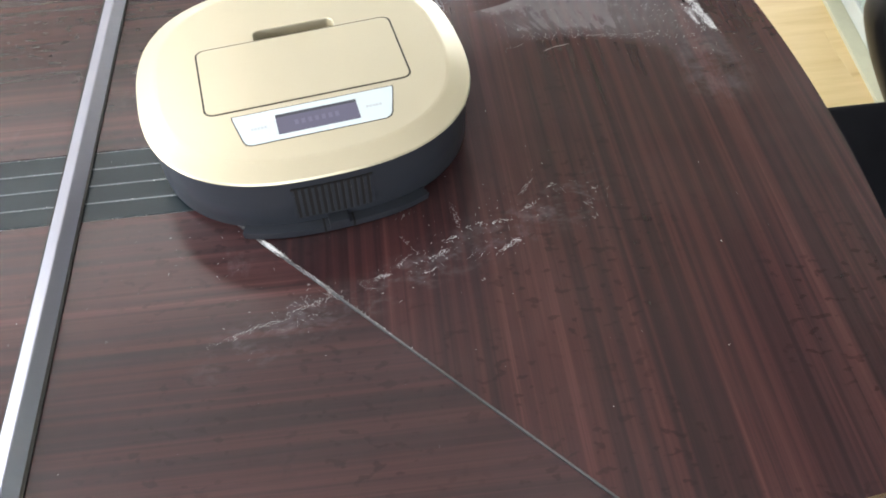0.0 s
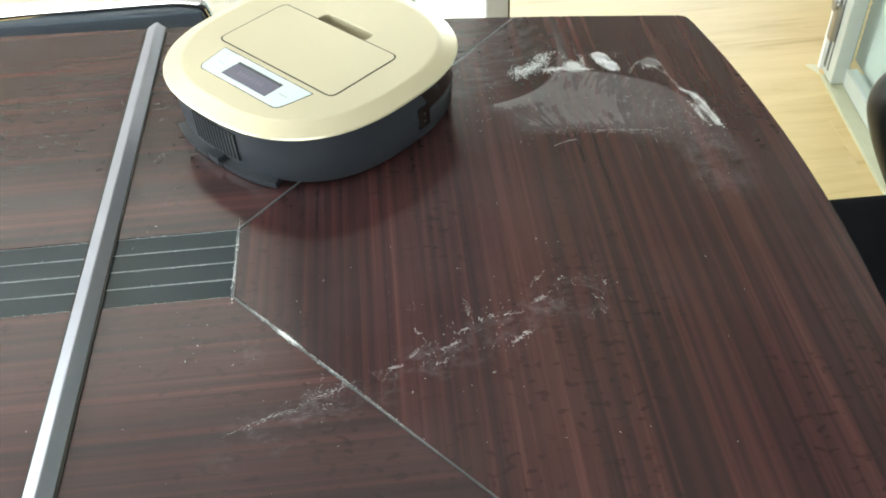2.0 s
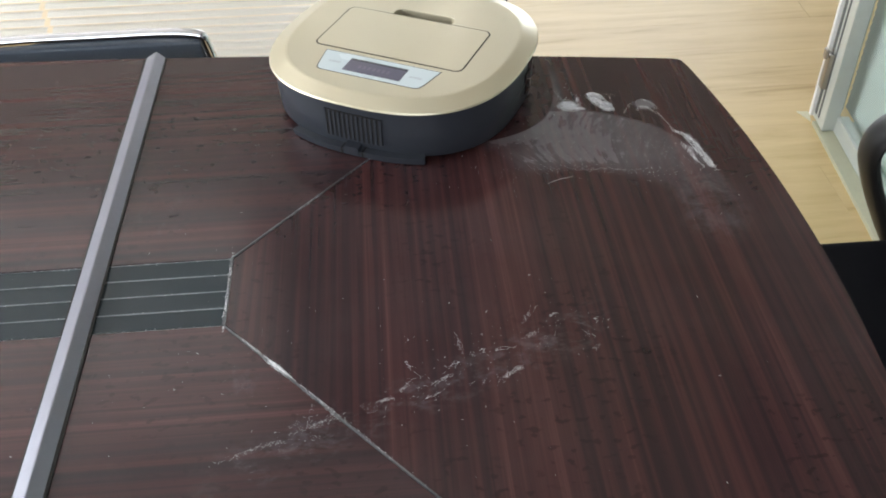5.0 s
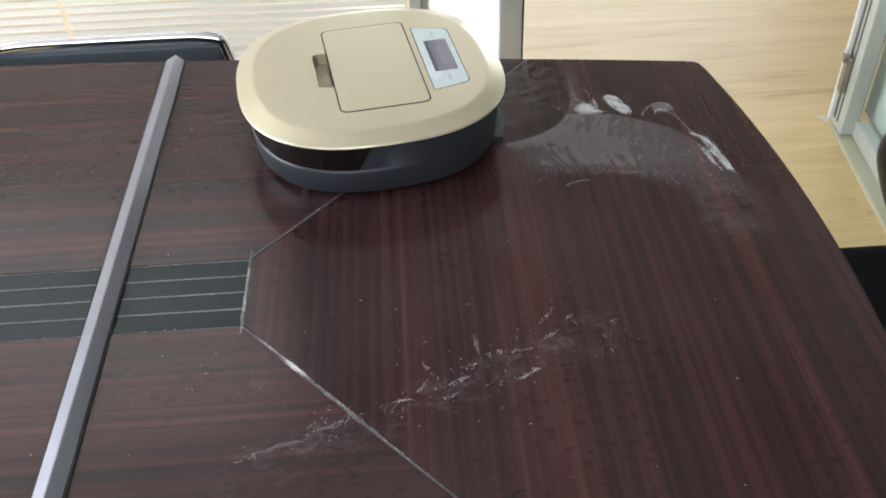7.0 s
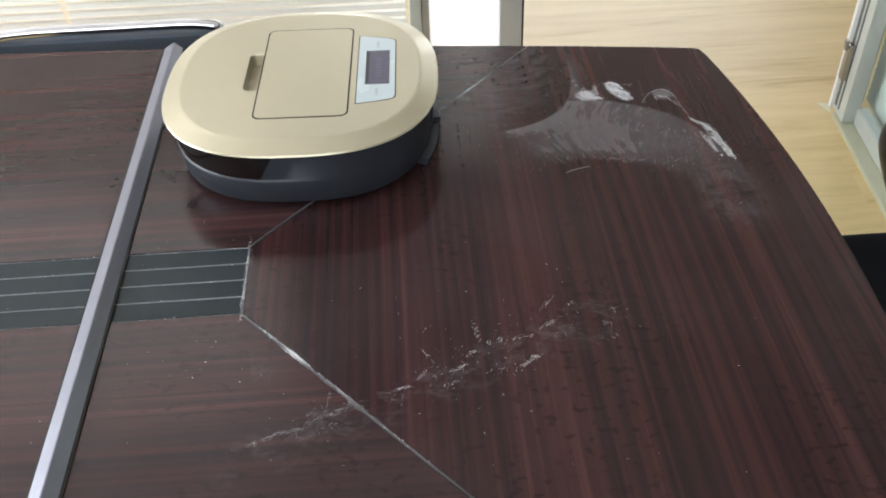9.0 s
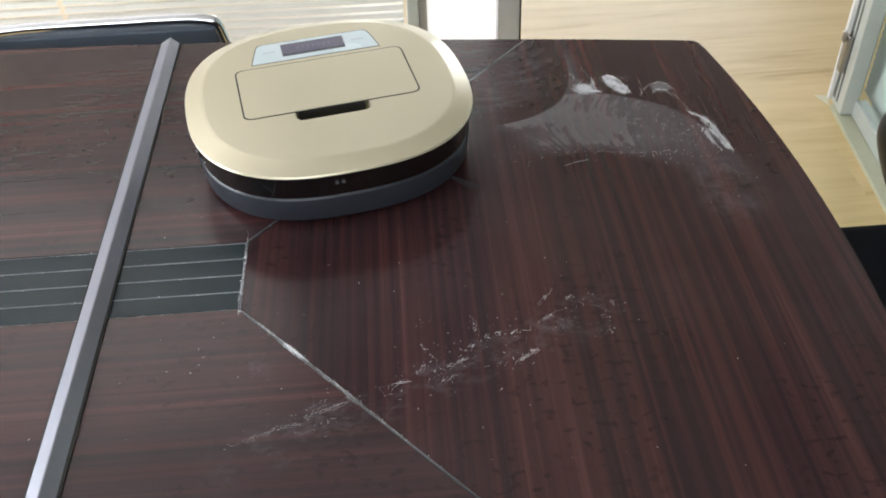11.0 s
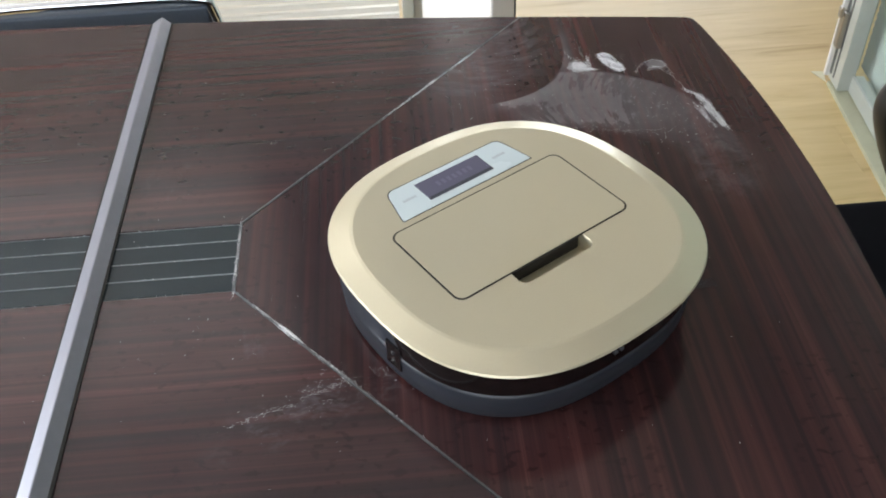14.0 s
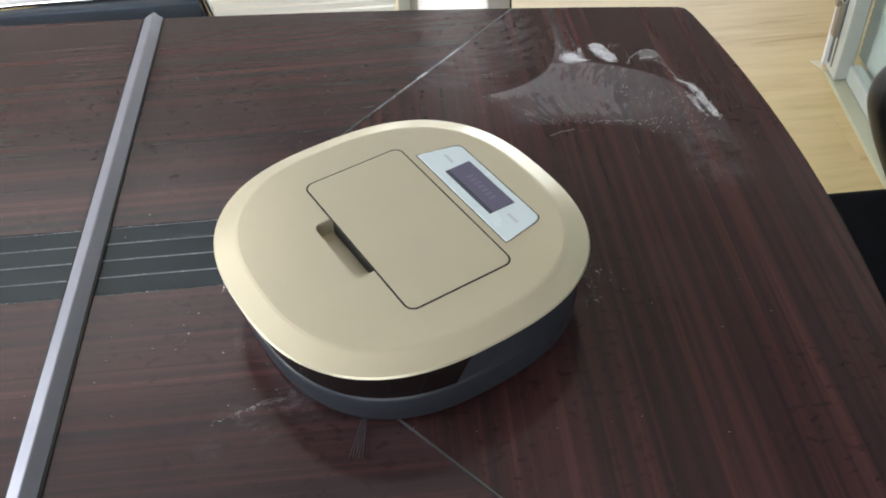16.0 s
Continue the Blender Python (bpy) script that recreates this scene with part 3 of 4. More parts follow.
def cable_duct():
    d = thing("cable_duct", pose(-0.147, 0, TOP), "grey aluminium cable duct laid straight across the table", "cable duct")
    prof = [(-0.0135, 0.0), (-0.0131, 0.0022), (-0.0126, 0.0030), (0.0006, 0.0108), (0.0018, 0.0111), (0.0028, 0.0106), (0.0124, 0.0014), (0.0135, 0.0)]
    rings = []
    for y, k in ((-0.50, 0.9), (-0.4985, 1.0), (0.500, 1.0), (0.5015, 0.9)):
        rings.append([(-0.147 + px * k + 0.002 * y, y, TOP + 0.0004 + pz * k) for px, pz in prof])
    part("cover", loft(rings), DUCT, d)
    part("base_strip", box(-0.1625, -0.1315, -0.499, 0.500, TOP + 0.0001, TOP + 0.0016), GAP, d, "dark strip under the duct")


cable_duct()


# ---- chairs ----
def visitor_chair():
    c = thing("visitor_chair", pose(-0.245, 0.42, 0), "low dark leather chair with chrome tube frame, pushed under the table", "chair")
    x0, x1, y, top = -0.445, -0.078, 0.578, 0.750
    rim = smooth_path([(x0, y + 0.0, 0.45), (x0, y + 0.0, 0.62), (x0 + 0.008, y, 0.722), (x0 + 0.034, y, top - 0.003), (-0.245, y + 0.004, top - 0.002), (x1 - 0.034, y, top - 0.003), (x1 - 0.008, y, 0.722), (x1, y, 0.62), (x1, y, 0.45)], 7)
    part("back_frame", tube(rim, 0.0085, 12), CHROME, c, "chrome tube", True)
    part("backrest", box(x0 + 0.014, x1 - 0.014, y - 0.005, y + 0.026, 0.47, top - 0.015, 0.005, 3), LEATHER, c, "dark blue-black leather pad", True)
    part("seat", box(x0 + 0.01, x1 - 0.01, y - 0.43, y - 0.005, 0.42, 0.468, 0.018, 4), LEATHER, c, "", True)
    for x in (x0, x1):
        leg = smooth_path([(x, y, 0.45), (x, y - 0.02, 0.40), (x, y - 0.38, 0.39), (x, y - 0.43, 0.35), (x, y - 0.43, 0.05), (x, y - 0.40, 0.012), (x, y - 0.02, 0.012)], 6)
        part("leg", tube(leg, 0.011, 10), CHROME, c, "", True)
    part("foot_bar", tube([(x0 + 0.012, y - 0.02, 0.012), (x1 - 0.012, y - 0.02, 0.012)], 0.010, 10), CHROME, c, "", True)


visitor_chair()


def task_chair():
    c = thing("task_chair", pose(0.84, 0.09, 0), "black task chair with nylon loop arms and fabric seat", "chair")
    part("seat", box(0.60, 1.08, -0.16, 0.322, 0.405, 0.48, 0.03, 5), FABRIC, c, "", True)
    part("backrest", box(1.13, 1.18, -0.14, 0.30, 0.58, 1.0, 0.022, 4), FABRIC, c, "", True)
    part("back_post", tube(smooth_path([(1.02, 0.08, 0.395), (1.15, 0.08, 0.41), (1.195, 0.08, 0.50), (1.195, 0.08, 0.75)], 6), 0.022, 10, 0.5), NYLON, c, "", True)
    for y in (0.352, -0.192):
        loop = smooth_path([(0.990, y, 0.40), (0.948, y, 0.47), (0.902, y, 0.56), (0.884, y, 0.620), (0.905, y, 0.660), (0.955, y, 0.672), (1.03, y, 0.678), (1.10, y, 0.655), (1.125, y, 0.60), (1.10, y, 0.50), (1.05, y, 0.40)], 7)
        part("armrest", tube(loop, 0.027, 14, 0.5, across=(0, 1, 0)), NYLON, c, "black nylon loop", True)
        part("arm_bracket", box(0.90, 1.06, y - 0.03 if y > 0 else y - 0.01, y + 0.01 if y > 0 else y + 0.03, 0.388, 0.404, 0.004), NYLON, c)
    part("gas_lift", tube([(0.84, 0.08, 0.09), (0.84, 0.08, 0.39)], 0.025, 14), CHROME, c, "", True)
    for k in range(5):
        a = radians(72 * k + 20)
        ex, ey = 0.84 + 0.27 * math.cos(a), 0.08 + 0.27 * math.sin(a)
        part("base_arm", tube([(0.84, 0.08, 0.10), (0.84 + 0.14 * math.cos(a), 0.08 + 0.14 * math.sin(a), 0.09), (ex, ey, 0.065)], 0.018, 8), NYLON, c, "", True)
        bm = bmesh.new()
        bmesh.ops.create_cone(bm, cap_ends=True, segments=18, radius1=0.025, radius2=0.025, depth=0.03, matrix=Matrix.Translation((ex, ey, 0.0255)) @ Matrix.Rotation(a, 4, "Z") @ Matrix.Rotation(radians(90), 4, "X"))
        part("castor", bm, NYLON, c)


task_chair()


# ---- robot vacuum ----
def oval_ring(a, b, z, n=2.55, count=96, cy=-0.0055):
    out = []
    for i in range(count):
        u = 2 * math.pi * i / count
        cx, sx = math.cos(u), math.sin(u)
        out.append((a * math.copysign(abs(cx) ** (2 / n), cx), cy + b * math.copysign(abs(sx) ** (2 / n), sx), z))
    return out


def side_point(u_deg, a, b, z, n=2.55, cy=-0.0055):
    """A point of the outline in the direction u_deg from the middle, and the outward way."""
    u = radians(u_deg)
    c, s = math.cos(u), math.sin(u)
    r = (abs(c / a) ** n + abs(s / b) ** n) ** (-1 / n)
    p = Vector((r * c, cy + r * s, z))
    g = Vector((math.copysign(abs(c * r / a) ** (n - 1) / a, c), math.copysign(abs(s * r / b) ** (n - 1) / b, s), 0)).normalized()
    return p, g


def curved_band(a0, a1, z0, z1, out, deep, size_low, size_high, slant=0.0, count=28):
    """A strip that follows the robot's side between two directions."""
    rings = []
    for i in range(count + 1):
        k = i / count
        ring = []
        for z, (a, b), edge in ((z0, size_low, slant), (z1, size_high, 0)):
            ang = a0 + edge + (a1 - a0 - 2 * edge) * k
            p, g = side_point(ang, a, b, z)
            ring.append((p - g * deep, p + g * out))
        rings.append([ring[0][0], ring[0][1], ring[1][1], ring[1][0]])
    return loft(rings)


BRUSH_HUB = (0.105, -0.105, 0.0045)


def robot_vacuum():
    r = thing("robot_vacuum", Matrix(), "champagne gold robot vacuum with charcoal base and display panel", "robot vacuum")
    A, B = 0.1665, 0.1662
    # lower shell: charcoal, slightly tapered
    def front_step(inset, z):
        """The waist under the sensor window, which fades out towards the back."""
        out = []
        for (x, y, _), (p, q, _) in zip(oval_ring(A - 0.0048, B - 0.0098, z), oval_ring(A - 0.0048 - inset, B - 0.0098 - inset, z)):
            k = min(1.0, max(0.0, (0.03 - y) / 0.05))
            out.append((x + (p - x) * k, y + (q - y) * k, z))
        return out

    rings = [oval_ring(A - 0.016, B - 0.022, 0.0055), oval_ring(A - 0.0088, B - 0.0146, 0.0062), oval_ring(A - 0.0066, B - 0.0124, 0.010), oval_ring(A - 0.0048, B - 0.0098, 0.036),
             front_step(0.0003, 0.0385), front_step(0.0017, 0.0400), front_step(0.0010, 0.0705), oval_ring(A - 0.010, B - 0.014, 0.0718), oval_ring(A - 0.022, B - 0.026, 0.0715), oval_ring(A - 0.030, B - 0.034, 0.058)]
    part("shell", loft(rings), CHARCOAL, r, "charcoal plastic side shell", True)
    # gold cover with a sloped rim and a pocket for the grip
    pts = [oval_ring(A - 0.006, B - 0.006, 0.0722), oval_ring(A - 0.0012, B - 0.0012, 0.0730), oval_ring(A, B, 0.0745), oval_ring(A - 0.001, B - 0.001, 0.0765), oval_ring(A - 0.0200, B - 0.0200, 0.0834), oval_ring(A - 0.0230, B - 0.0230, 0.0840)]
    bm = loft(pts, False, False)
    bm.verts.ensure_lookup_table()
    top_edges = [e for e in bm.edges if all(abs(v.co.z - 0.0840) < 1e-6 for v in e.verts)]
    slot = rounded(-0.045, 0.041, -0.073, -0.0465, 0.008, 5)
    vs = [bm.verts.new((x, y, 0.0840)) for x, y in slot]
    es = [bm.edges.new((vs[i], vs[(i + 1) % len(vs)])) for i in range(len(vs))]
    bmesh.ops.triangle_fill(bm, use_beauty=True, use_dissolve=False, edges=top_edges + es, normal=(0, 0, 1))
    mid = [bm.verts.new((x * 0.985 - 0.00003, (y + 0.063) * 0.96 - 0.063, 0.0826)) for x, y in slot]
    low = [bm.verts.new((x * 0.96, (y + 0.063) * 0.90 - 0.063, 0.0680)) for x, y in slot]
    for p, q in ((vs, mid), (mid, low)):
        for i in range(len(p)):
            j = (i + 1) % len(p)
            bm.faces.new((p[i], p[j], q[j], q[i]))
    bm.faces.new(low)
    part("cover", bm, GOLD, r, "champagne gold painted cover", True, 7)
    # Dark block under the lid's edge: the pocket's shade built as a solid.
    part("grip_shade", box(-0.0405, 0.0365, -0.0545, -0.0475, 0.0690, 0.0835, 0.001), GAP, r, "dark block standing for shade in the grip pocket")
    # dust-box lid
    part("lid_gap", prism(rounded(-0.1031, 0.1031, -0.0551, 0.0551, 0.0100), 0.0835, 0.08415), GAP, r, "dark gap around the lid")
    lid = part("lid", prism(rounded(-0.1012, 0.1012, -0.0533, 0.0533, 0.0085), 0.0836, 0.0846, 0.0005), GOLD, r, "gold dust-box lid")
    # display
    bez = [(-0.0795, 0.0632), (0.0775, 0.0632), (0.0772, 0.068), (0.0708, 0.101), (0.0685, 0.106), (0.064, 0.1085), (-0.0640, 0.1085), (-0.0685, 0.106), (-0.0712, 0.101), (-0.0790, 0.068)]
    grown = [(x * 1.015, 0.0858 + (y - 0.0858) * 1.05) for x, y in bez]
    part("display_gap", prism(grown, 0.0835, 0.0841), GAP, r)
    disp = part("display_panel", prism(bez, 0.0836, 0.0845, 0.0004), PANEL, r, "white display panel with printed buttons")
    part("screen", prism([(-0.041, 0.0725), (0.0375, 0.0725), (0.0375, 0.1015), (-0.041, 0.1015)], 0.0840, 0.0848, 0.0001), SCREEN, disp, "violet-grey liquid crystal screen")
    part("screen_mask", prism([(-0.041, 0.0700 + 0.0028), (0.0375, 0.0728), (0.0375, 0.0768), (-0.041, 0.0768)], 0.0840, 0.08486), material("lcd_mask", (0.06, 0.062, 0.075), 0.2), disp, "dark upper strip")
    for cx in (-0.0575, 0.0535):
        for i in range(5):
            x = cx - 0.0065 + i * 0.0032
            part("button_mark", prism([(x, 0.0852), (x + 0.0024, 0.0852), (x + 0.0024, 0.0885), (x, 0.0885)], 0.0843, 0.08462), MARK, disp)
    for i in range(7):
        x = -0.022 + i * 0.0065
        part("digit_mark", prism([(x, 0.085), (x + 0.0035, 0.085), (x + 0.0035, 0.092), (x, 0.092)], 0.0842, 0.08488), material("lcd_digit", (0.150, 0.140, 0.205), 0.12, 0.0, 0.4), disp)
    # glossy sensor window round the front
    part("sensor_window", curved_band(-172, -8, 0.0404, 0.0712, 0.0010, 0.004, (A - 0.0065, B - 0.0115), (A - 0.0058, B - 0.0108), 6.0, 60), GLOSS, r, "black gloss sensor window", True)
    for a in (-97, -94.5):
        p, g = side_point(a, A - 0.0050, B - 0.0090, 0.060)
        part("sensor_eye", box(p.x - 0.002, p.x + 0.002, p.y - 0.0025, p.y + 0.001, 0.0575, 0.0600), material("sensor_lens", (0.10, 0.10, 0.11), 0.2), r)
    # exhaust slots at the back
    grille = part("exhaust_grille", curved_band(76, 104, 0.020, 0.058, 0.0013, 0.004, (A - 0.0056, B - 0.0108), (A - 0.0050, B - 0.0099), 0, 16), GAP, r, "dark exhaust grille", True)
    for i in range(13):
        a = 76.3 + i * 2.25
        part("slat", curved_band(a - 0.55, a + 0.55, 0.0205, 0.0575, 0.0026, 0.003, (A - 0.0056, B - 0.0108), (A - 0.0050, B - 0.0099), 0, 2), CHARCOAL, grille)
    # mop holder with its clip
    low = (A - 0.008, B - 0.0130)
    high = (A - 0.006, B - 0.0110)
    holder = part("mop_holder", curved_band(58, 122, 0.0015, 0.0105, 0.0098, 0.020, low, high, 0, 30), CHARCOAL, r, "charcoal mop holder", True)
    part("holder_clip", curved_band(86.5, 93.5, 0.0045, 0.0160, 0.0118, 0.004, low, high, 0, 6), CHARCOAL, holder)
    part("holder_seam", curved_band(94.8, 95.5, 0.0012, 0.0109, 0.0104, 0.004, low, high, 0, 3), GAP, holder)
    part("holder_seam", curved_band(84.4, 85.1, 0.0012, 0.0109, 0.0104, 0.004, low, high, 0, 3), GAP, holder)
    # charging socket on one side
    sock = part("side_socket", curved_band(186, 193, 0.022, 0.050, 0.0014, 0.004, (A - 0.0055, B - 0.0100), (A - 0.0055, B - 0.0095), 0, 6), GLOSS, r, "small dark side socket", True)
    for z in (0.030, 0.040):
        p, g = side_point(189.5, A - 0.0055, B - 0.011, z)
        bm = bmesh.new()
        bmesh.ops.create_uvsphere(bm, u_segments=10, v_segments=6, radius=0.0024, matrix=Matrix.Translation(p + g * 0.0005))
        part("contact", bm, NYLON, sock)
    # wheels and side brush underneath
    for x in (-0.105, 0.105):
        bm = bmesh.new()
        bmesh.ops.create_cone(bm, cap_ends=True, segments=28, radius1=0.034, radius2=0.034, depth=0.018, matrix=Matrix.Translation((x, -0.004, 0.034)) @ Matrix.Rotation(radians(90), 4, "Y"))
        part("wheel", bm, NYLON, r)
    bm = bmesh.new()
    bmesh.ops.create_cone(bm, cap_ends=True, segments=16, radius1=0.011, radius2=0.010, depth=0.005)
    brush = part("side_brush", bm, NYLON, r, "three-armed side brush")
    for k in range(3):
        for j in range(5):
            b = radians(120 * k + (j - 2) * 2.6)
            end = Vector((math.cos(b), math.sin(b), 0)) * 0.060 + Vector((0, 0, -0.003))
            part("bristle", tube([(0, 0, 0), end * 0.6 + Vector((0, 0, 0.0005)), end], 0.00032, 4), BRISTLE, brush)
    brush.location = BRUSH_HUB
    return r, brush


robot, side_brush = robot_vacuum()


# ---- powder ----
def flakes(name, spots, label, lo=0.0004, hi=0.0018, seed=1, stretch=1.0):
    """Loose powder: many small flat grains, drawn out along the spot's angle. spots: (x, y, spread along, across, angle, count, height)."""
    rng = random.Random(seed)
    verts, faces = [], []
    for x, y, sl, sw, ang, count, heap in spots:
        c, s = math.cos(radians(ang)), math.sin(radians(ang))
        for _ in range(count):
            u, v = rng.gauss(0, sl), rng.gauss(0, sw)
            px, py = x + c * u - s * v, y + s * u + c * v
            size = lo + (hi - lo) * rng.random() ** 2.2
            k = max(0.0, 1 - (u / sl) ** 2 / 4 - (v / sw) ** 2 / 4)
            z = TOP + heap * k * rng.random()
            n0, sides, turn = len(verts), rng.choice((4, 5, 6)), rng.random() * 6.3
            for i in range(sides):
                a = turn + 2 * math.pi * i / sides
                q = size * rng.uniform(0.6, 1.1)
                du, dv = q * math.cos(a) * stretch, q * math.sin(a) * 0.75
                verts.append((px + c * du - s * dv, py + s * du + c * dv, z))
            verts.append((px + rng.gauss(0, size * 0.2), py + rng.gauss(0, size * 0.2), z + size * rng.uniform(0.35, 0.8)))
            for i in range(sides):
                faces.append((n0 + i, n0 + (i + 1) % sides, n0 + sides))
    me = bpy.data.meshes.new(name)
    me.from_pydata(verts, [], faces)
    me.materials.append(POWDER)
    return tagged(new(name, me), label, "powder", kind="stuff")


def strand(points, width, count, heap=0.0008):
    """Spots for flakes() strung along a bent line."""
    line = smooth_path([(x, y, 0) for x, y in points], 4)
    each = max(1, count // (len(line) - 1))
    return [(*((a + b) / 2).xy, (b - a).length * 0.55, width, math.degrees(math.atan2(b.y - a.y, b.x - a.x)), each, heap) for a, b in zip(line, line[1:])]


flakes("powder_pile", [(0.420, 0.315, 0.006, 0.006, 30, 1300, 0.002), (0.431, 0.307, 0.006, 0.0012, -10, 350, 0.0015), (0.434, 0.326, 0.0015, 0.007, 0, 150, 0.001), (0.414, 0.335, 0.003, 0.010, 20, 60, 0.0005), (0.428, 0.360, 0.002, 0.012, 0, 26, 0.0003)], "small pile of white powder on the table", 0.0002, 0.0008, 3)
flakes("powder_pile", strand([(0.449, 0.338), (0.457, 0.342), (0.465, 0.335), (0.472, 0.316), (0.477, 0.299)], 0.0016, 900, 0.0016) + strand([(0.450, 0.336), (0.455, 0.320), (0.463, 0.306), (0.474, 0.299)], 0.0018, 700, 0.0012) + [(0.462, 0.321, 0.008, 0.0032, -56, 800, 0.0012), (0.478, 0.334, 0.005, 0.004, 0, 30, 0.0003)], "small pile of white powder on the table", 0.0002, 0.0008, 4)
flakes("powder_trail", strand([(0.489, 0.291), (0.496, 0.303), (0.506, 0.313), (0.521, 0.319), (0.532, 0.307), (0.535, 0.280), (0.543, 0.247)], 0.0011, 420, 0.0006) + strand([(0.507, 0.296), (0.515, 0.303), (0.524, 0.299), (0.531, 0.283)], 0.0011, 200, 0.0005), "thin curled ridge of white powder", 0.00012, 0.00045, 5, 1.6)
flakes("powder_trail", strand([(0.540, 0.247), (0.553, 0.233), (0.561, 0.215), (0.566, 0.187), (0.572, 0.159)], 0.0016, 900, 0.0012) + strand([(0.546, 0.215), (0.551, 0.190), (0.558, 0.165)], 0.0012, 220, 0.0005) + strand([(0.555, 0.215), (0.561, 0.190), (0.568, 0.163)], 0.0014, 320, 0.0006), "swept ridge of white powder", 0.00012, 0.00055, 6, 1.6)
flakes("powder_film", [(0.44, 0.17, 0.055, 0.004, -8, 260, 0), (0.40, 0.24, 0.07, 0.05, 0, 300, 0), (0.42, 0.35, 0.04, 0.02, 0, 120, 0), (0.53, 0.20, 0.02, 0.05, 20, 160, 0), (0.30, 0.26, 0.03, 0.02, 0, 60, 0)], "thin scatter of white powder grains", 0.00015, 0.0006, 7)
def dashes(runs, across):
    """Spots for short strokes of powder: (x, y) to (x, y) and a count."""
    return [((a + c) / 2, (b + d) / 2, math.hypot(c - a, d - b) * 0.36, across, math.degrees(math.atan2(d - b, c - a)), k, 0.0004) for a, b, c, d, k in runs]


DASHES = ((0.153, -0.167, 0.167, -0.163, 110), (0.176, -0.155, 0.185, -0.143, 50), (0.182, -0.120, 0.188, -0.131, 36), (0.209, -0.148, 0.225, -0.140, 100), (0.199, -0.167, 0.207, -0.162, 36), (0.226, -0.128, 0.233, -0.124, 44), (0.234, -0.088, 0.238, -0.110, 60), (0.246, -0.112, 0.249, -0.121, 24), (0.255, -0.107, 0.260, -0.114, 30), (0.267, -0.112, 0.292, -0.109, 70), (0.302, -0.099, 0.317, -0.089, 64), (0.304, -0.074, 0.316, -0.060, 56), (0.329, -0.071, 0.338, -0.066, 30), (0.272, -0.149, 0.284, -0.141, 100), (0.286, -0.139, 0.293, -0.136, 80))
FAINT = ((0.242, -0.152, 0.260, -0.152, 16), (0.361, -0.103, 0.375, -0.093, 30), (0.374, -0.077, 0.382, -0.083, 22), (0.351, -0.123, 0.376, -0.116, 26), (0.325, -0.081, 0.361, -0.072, 16), (0.139, -0.169, 0.153, -0.178, 40), (0.179, -0.091, 0.197, -0.085, 12), (0.184, -0.165, 0.201, -0.152, 16))
ACROSS_JOINT = ((0.109, -0.178, 0.121, -0.186, 110), (0.093, -0.189, 0.114, -0.181, 90), (0.077, -0.195, 0.100, -0.188, 70), (0.046, -0.208, 0.070, -0.204, 80), (0.026, -0.217, 0.049, -0.207, 60), (0.001, -0.227, 0.027, -0.216, 34), (0.085, -0.195, 0.095, -0.164, 30), (0.064, -0.193, 0.086, -0.182, 24), (0.080, -0.208, 0.105, -0.199, 20))
flakes("powder_smear", dashes(DASHES, 0.0013) + dashes(FAINT, 0.0030) + [(0.27, -0.115, 0.050, 0.024, 25, 150, 0), (0.19, -0.155, 0.020, 0.012, 40, 60, 0)], "dashed smear of white powder flakes on the end panel", 0.0001, 0.00042, 8, 1.8)
flakes("powder_smear", dashes(ACROSS_JOINT, 0.0016) + [(0.08, -0.195, 0.03, 0.010, 28, 60, 0)], "streaked smear of white powder across the metal joint", 0.00008, 0.00036, 18, 2.0)
flakes("powder_dust", [(0.1, -0.1, 0.25, 0.16, 0, 150, 0), (-0.02, -0.12, 0.06, 0.04, 0, 60, 0), (-0.3, 0.2, 0.2, 0.2, 0, 30, 0)], "fine white dust specks over the table top", 0.00015, 0.0006, 9)
flakes("joint_powder", [(0.056, -0.1128, 0.009, 0.0010, -47.9, 1500, 0.0012), (0.062, -0.1195, 0.008, 0.0009, -47.9, 700, 0.0010), (0.030, -0.0842, 0.014, 0.0007, -47.9, 500, 0.0008), (0.10, -0.162, 0.022, 0.0009, -47.9, 420, 0.0007), (0.15, -0.2175, 0.03, 0.0007, -47.9, 150, 0.0007), (0.0, -0.018, 0.016, 0.0008, 90, 650, 0.0010), (0.0, 0.022, 0.016, 0.0008, 90, 550, 0.0010), (0.20, 0.273, 0.05, 0.0007, 47.9, 1300, 0.0010), (0.27, 0.350, 0.020, 0.0008, 47.9, 900, 0.0010), (0.225, 0.301, 0.008, 0.0009, 47.9, 420, 0.0010), (0.07, 0.129, 0.03, 0.0005, 47.9, 150, 0.0007)], "white powder packed along the metal joint", 0.0002, 0.0008, 10)
def teeth():
    """Rows of tiny powder dots where the brush tips stopped."""
    spots = []
    rng = random.Random(5)
    for k in range(34):
        a = radians(122 - 2.2 * k + rng.gauss(0, 0.5))
        far = 1 + rng.gauss(0, 0.012)
        spots.append((0.402 + 0.150 * far * math.cos(a), 0.022 + 0.160 * far * math.sin(a), 0.0012, 0.0005, 90 + rng.gauss(0, 20), rng.choice((1, 2, 3, 5)), 0.0002))
    for k in range(60):
        a, far = radians(rng.uniform(50, 125)), rng.uniform(1.0, 1.45)
        spots.append((0.402 + 0.150 * far * math.cos(a), 0.022 + 0.160 * far * math.sin(a), 0.0010, 0.0008, 0, 2, 0.0002))
    return spots


flakes("powder_dots", teeth(), "row of white powder dots left by the brush", 0.0002, 0.0006, 13)
part("lint_thread", tube(smooth_path([(0.366, 0.150, TOP + 0.0004), (0.380, 0.156, TOP + 0.0007), (0.396, 0.159, TOP + 0.0004)], 5), 0.00013, 5), POWDER)
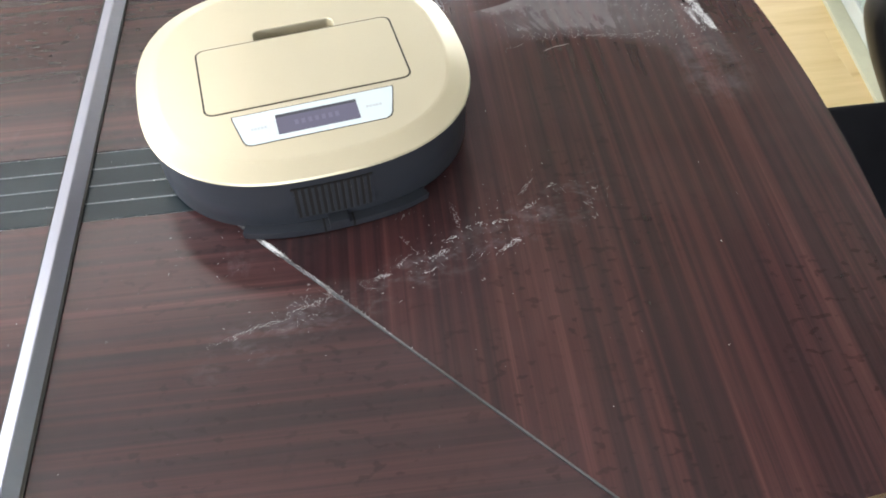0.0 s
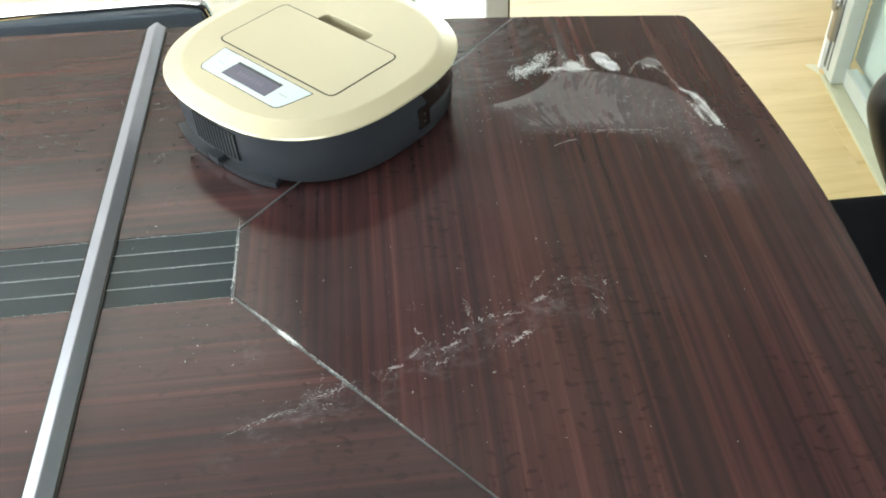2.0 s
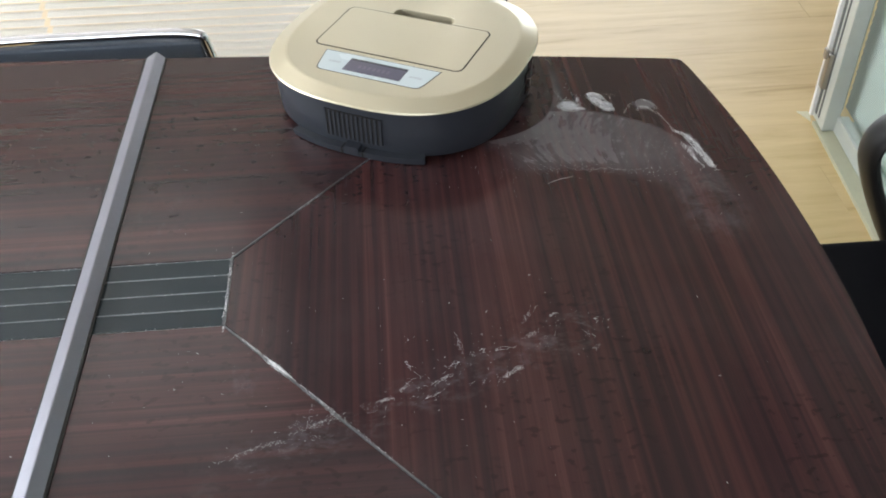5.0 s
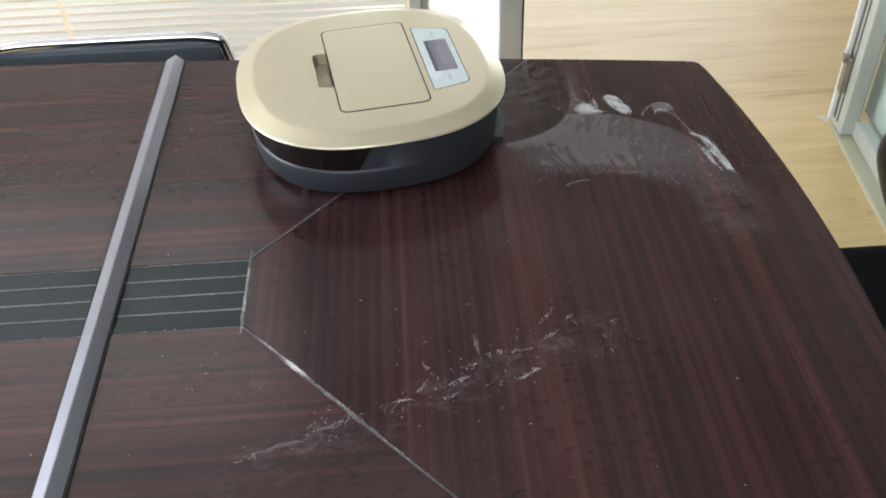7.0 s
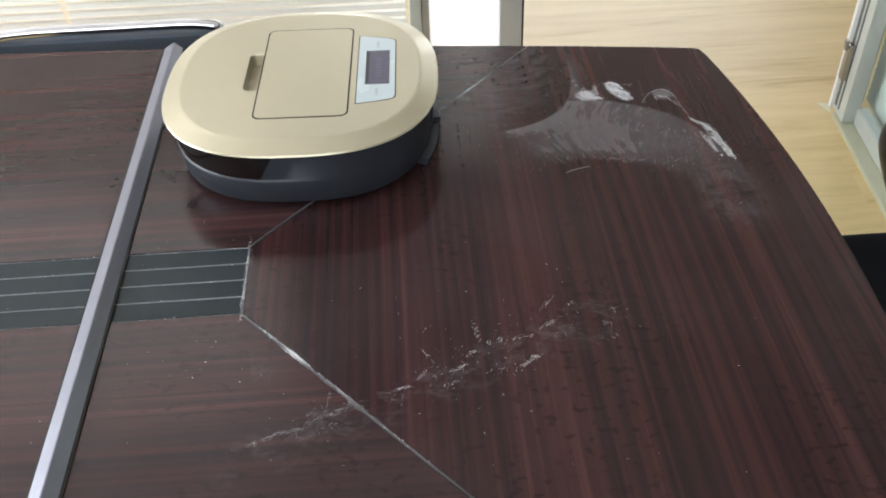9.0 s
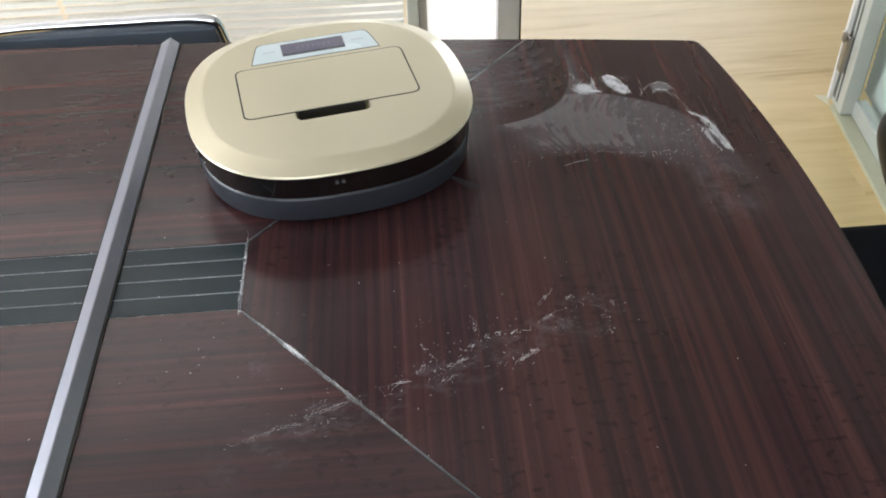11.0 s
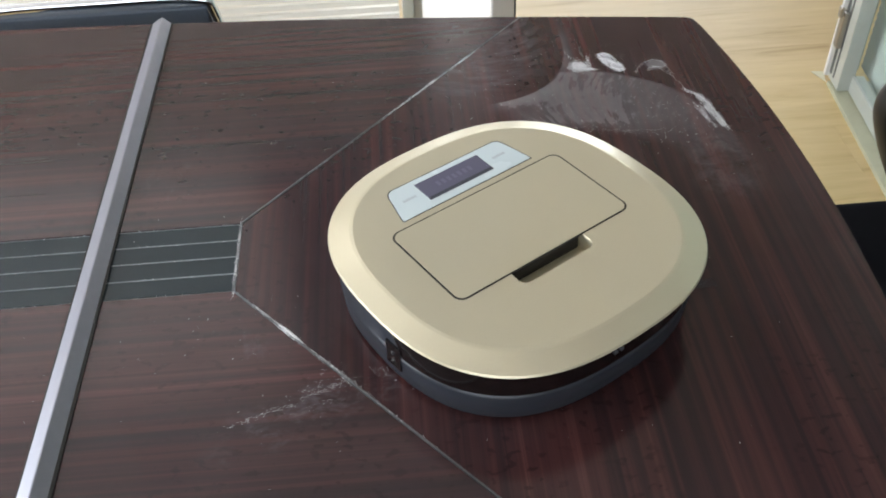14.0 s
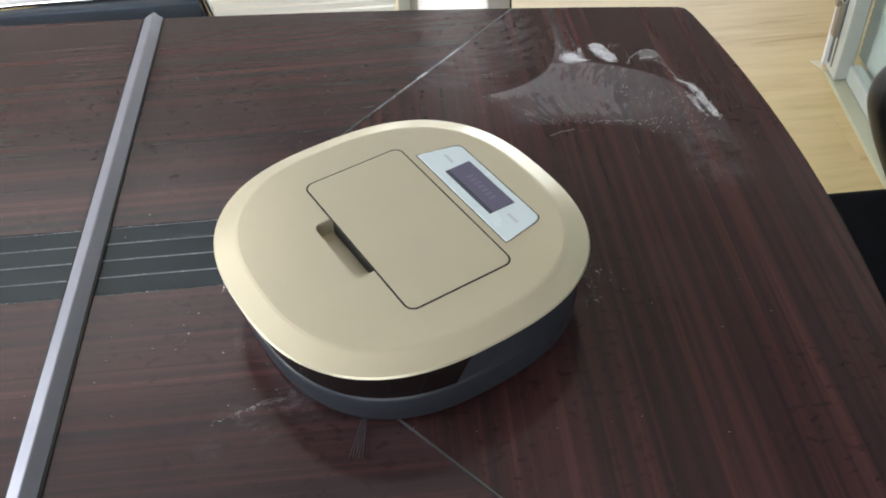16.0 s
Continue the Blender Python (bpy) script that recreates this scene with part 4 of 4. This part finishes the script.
tagged(bpy.data.objects["lint_thread"], "short white lint thread lying on the table", "lint")
loose_a = flakes("loose_powder", [(0.247, 0.262, 0.008, 0.008, 60, 260, 0.002), (0.275, 0.290, 0.018, 0.005, 25, 460, 0.002), (0.315, 0.308, 0.014, 0.005, 15, 360, 0.002)], "loose line of white powder that the vacuum takes up", 0.0003, 0.0014, 11)
loose_b = flakes("loose_powder", [(0.350, 0.312, 0.008, 0.007, 30, 420, 0.002), (0.366, 0.320, 0.009, 0.004, 35, 420, 0.002), (0.380, 0.336, 0.010, 0.006, 60, 520, 0.003), (0.392, 0.312, 0.010, 0.003, 0, 320, 0.001)], "loose clump of white powder that the vacuum takes up", 0.0003, 0.0014, 12)

# ---- floor planks ----
def floor_planks():
    """Laminate boards over the whole floor; only those cut at a wall have a mesh of their own."""
    rng = random.Random(21)
    whole = None
    for k in range(39):
        y, x = -2.712 + 0.192 * k, -2.75 - rng.random() * 1.1
        while x < 3.28:
            x0, x1 = max(x, -2.775), min(x + 1.205, 3.295)
            mid, half = (x0 + x1) / 2, (x1 - x0) / 2
            full = half > 0.602
            if full and whole is not None:
                ob = new("plank", whole)
                ob.parent = floor
            elif half > 0.02:
                ob = part("plank", box(-half, half, -0.09595, 0.09595, -0.0115, 0.0, 0.0003, 1), LAMINATE, floor)
                ob.matrix_parent_inverse = Matrix()
                whole = ob.data if full else whole
            if half > 0.02:
                ob.location = (mid, y + 0.096, 0)
            x += 1.2055


floor_planks()

# ---- moving things ----
DRIVE = [
    (0.0, 0.0989, 0.0560, -170.8), (0.5, 0.0811, 0.1400, -168.1), (1.0, 0.0640, 0.2415, -172.7), (1.5, 0.0670, 0.2789, -189.2), (2.0, 0.0824, 0.2769, -227.2),
    (2.5, 0.0902, 0.2650, -261.3), (3.0, 0.1065, 0.2770, -243.4), (3.5, 0.1357, 0.3049, -231.4), (3.7, 0.1570, 0.3229, -231.4), (4.2, 0.2250, 0.3780, -231.0),
    (4.7, 0.2380, 0.3860, -226.0), (5.2, 0.1750, 0.3550, -190.0), (5.8, 0.1419, 0.3451, -152.9), (6.0, 0.1543, 0.3358, -153.0), (6.5, 0.1439, 0.3296, -119.9),
    (7.0, 0.1442, 0.3140, -81.4), (7.5, 0.1002, 0.2950, -71.5), (8.0, 0.0365, 0.2787, -81.0), (8.5, 0.0252, 0.2776, -90.4), (9.0, 0.0629, 0.2764, -92.1),
    (9.2, 0.0748, 0.2755, -92.5), (9.6, 0.0880, 0.2650, -86.0), (10.2, 0.0900, 0.2500, -47.0), (10.8, 0.0910, 0.2380, -3.0), (11.3, 0.0924, 0.2345, 29.5),
    (11.5, 0.0930, 0.2351, 36.1), (12.0, 0.1379, 0.1694, 35.3), (12.5, 0.1896, 0.0783, 29.4), (13.0, 0.2345, -0.0028, 32.0), (13.5, 0.2867, -0.0869, 31.7),
    (14.0, 0.2789, -0.0730, 32.1), (14.5, 0.2642, -0.0585, 20.5), (15.0, 0.2488, -0.0610, -14.5), (15.5, 0.2376, -0.0539, -53.0), (16.0, 0.1870, -0.0749, -62.2),
]


def motions():
    walk(robot, [(t, pose(x, y, TOP, 0, 0, a)) for t, x, y, a in DRIVE])
    # the side brush spins all the time
    walk(side_brush, [(k / 10, pose(*BRUSH_HUB, 0, 0, 77 * k)) for k in range(161)])
    # powder that the vacuum draws in and carries along
    for pile, start, done, (cx, cy) in ((loose_a, 1.55, 1.95, (0.28, 0.29)), (loose_b, 3.8, 4.2, (0.375, 0.325))):
        rows = [(0.0, pose(0, 0, 0)), (start, pose(0, 0, 0))]
        rows += [(t, pose(x - cx, y - cy, 0.03)) for t, x, y, a in DRIVE if t > start + 0.3]
        walk(pile, rows)


motions()
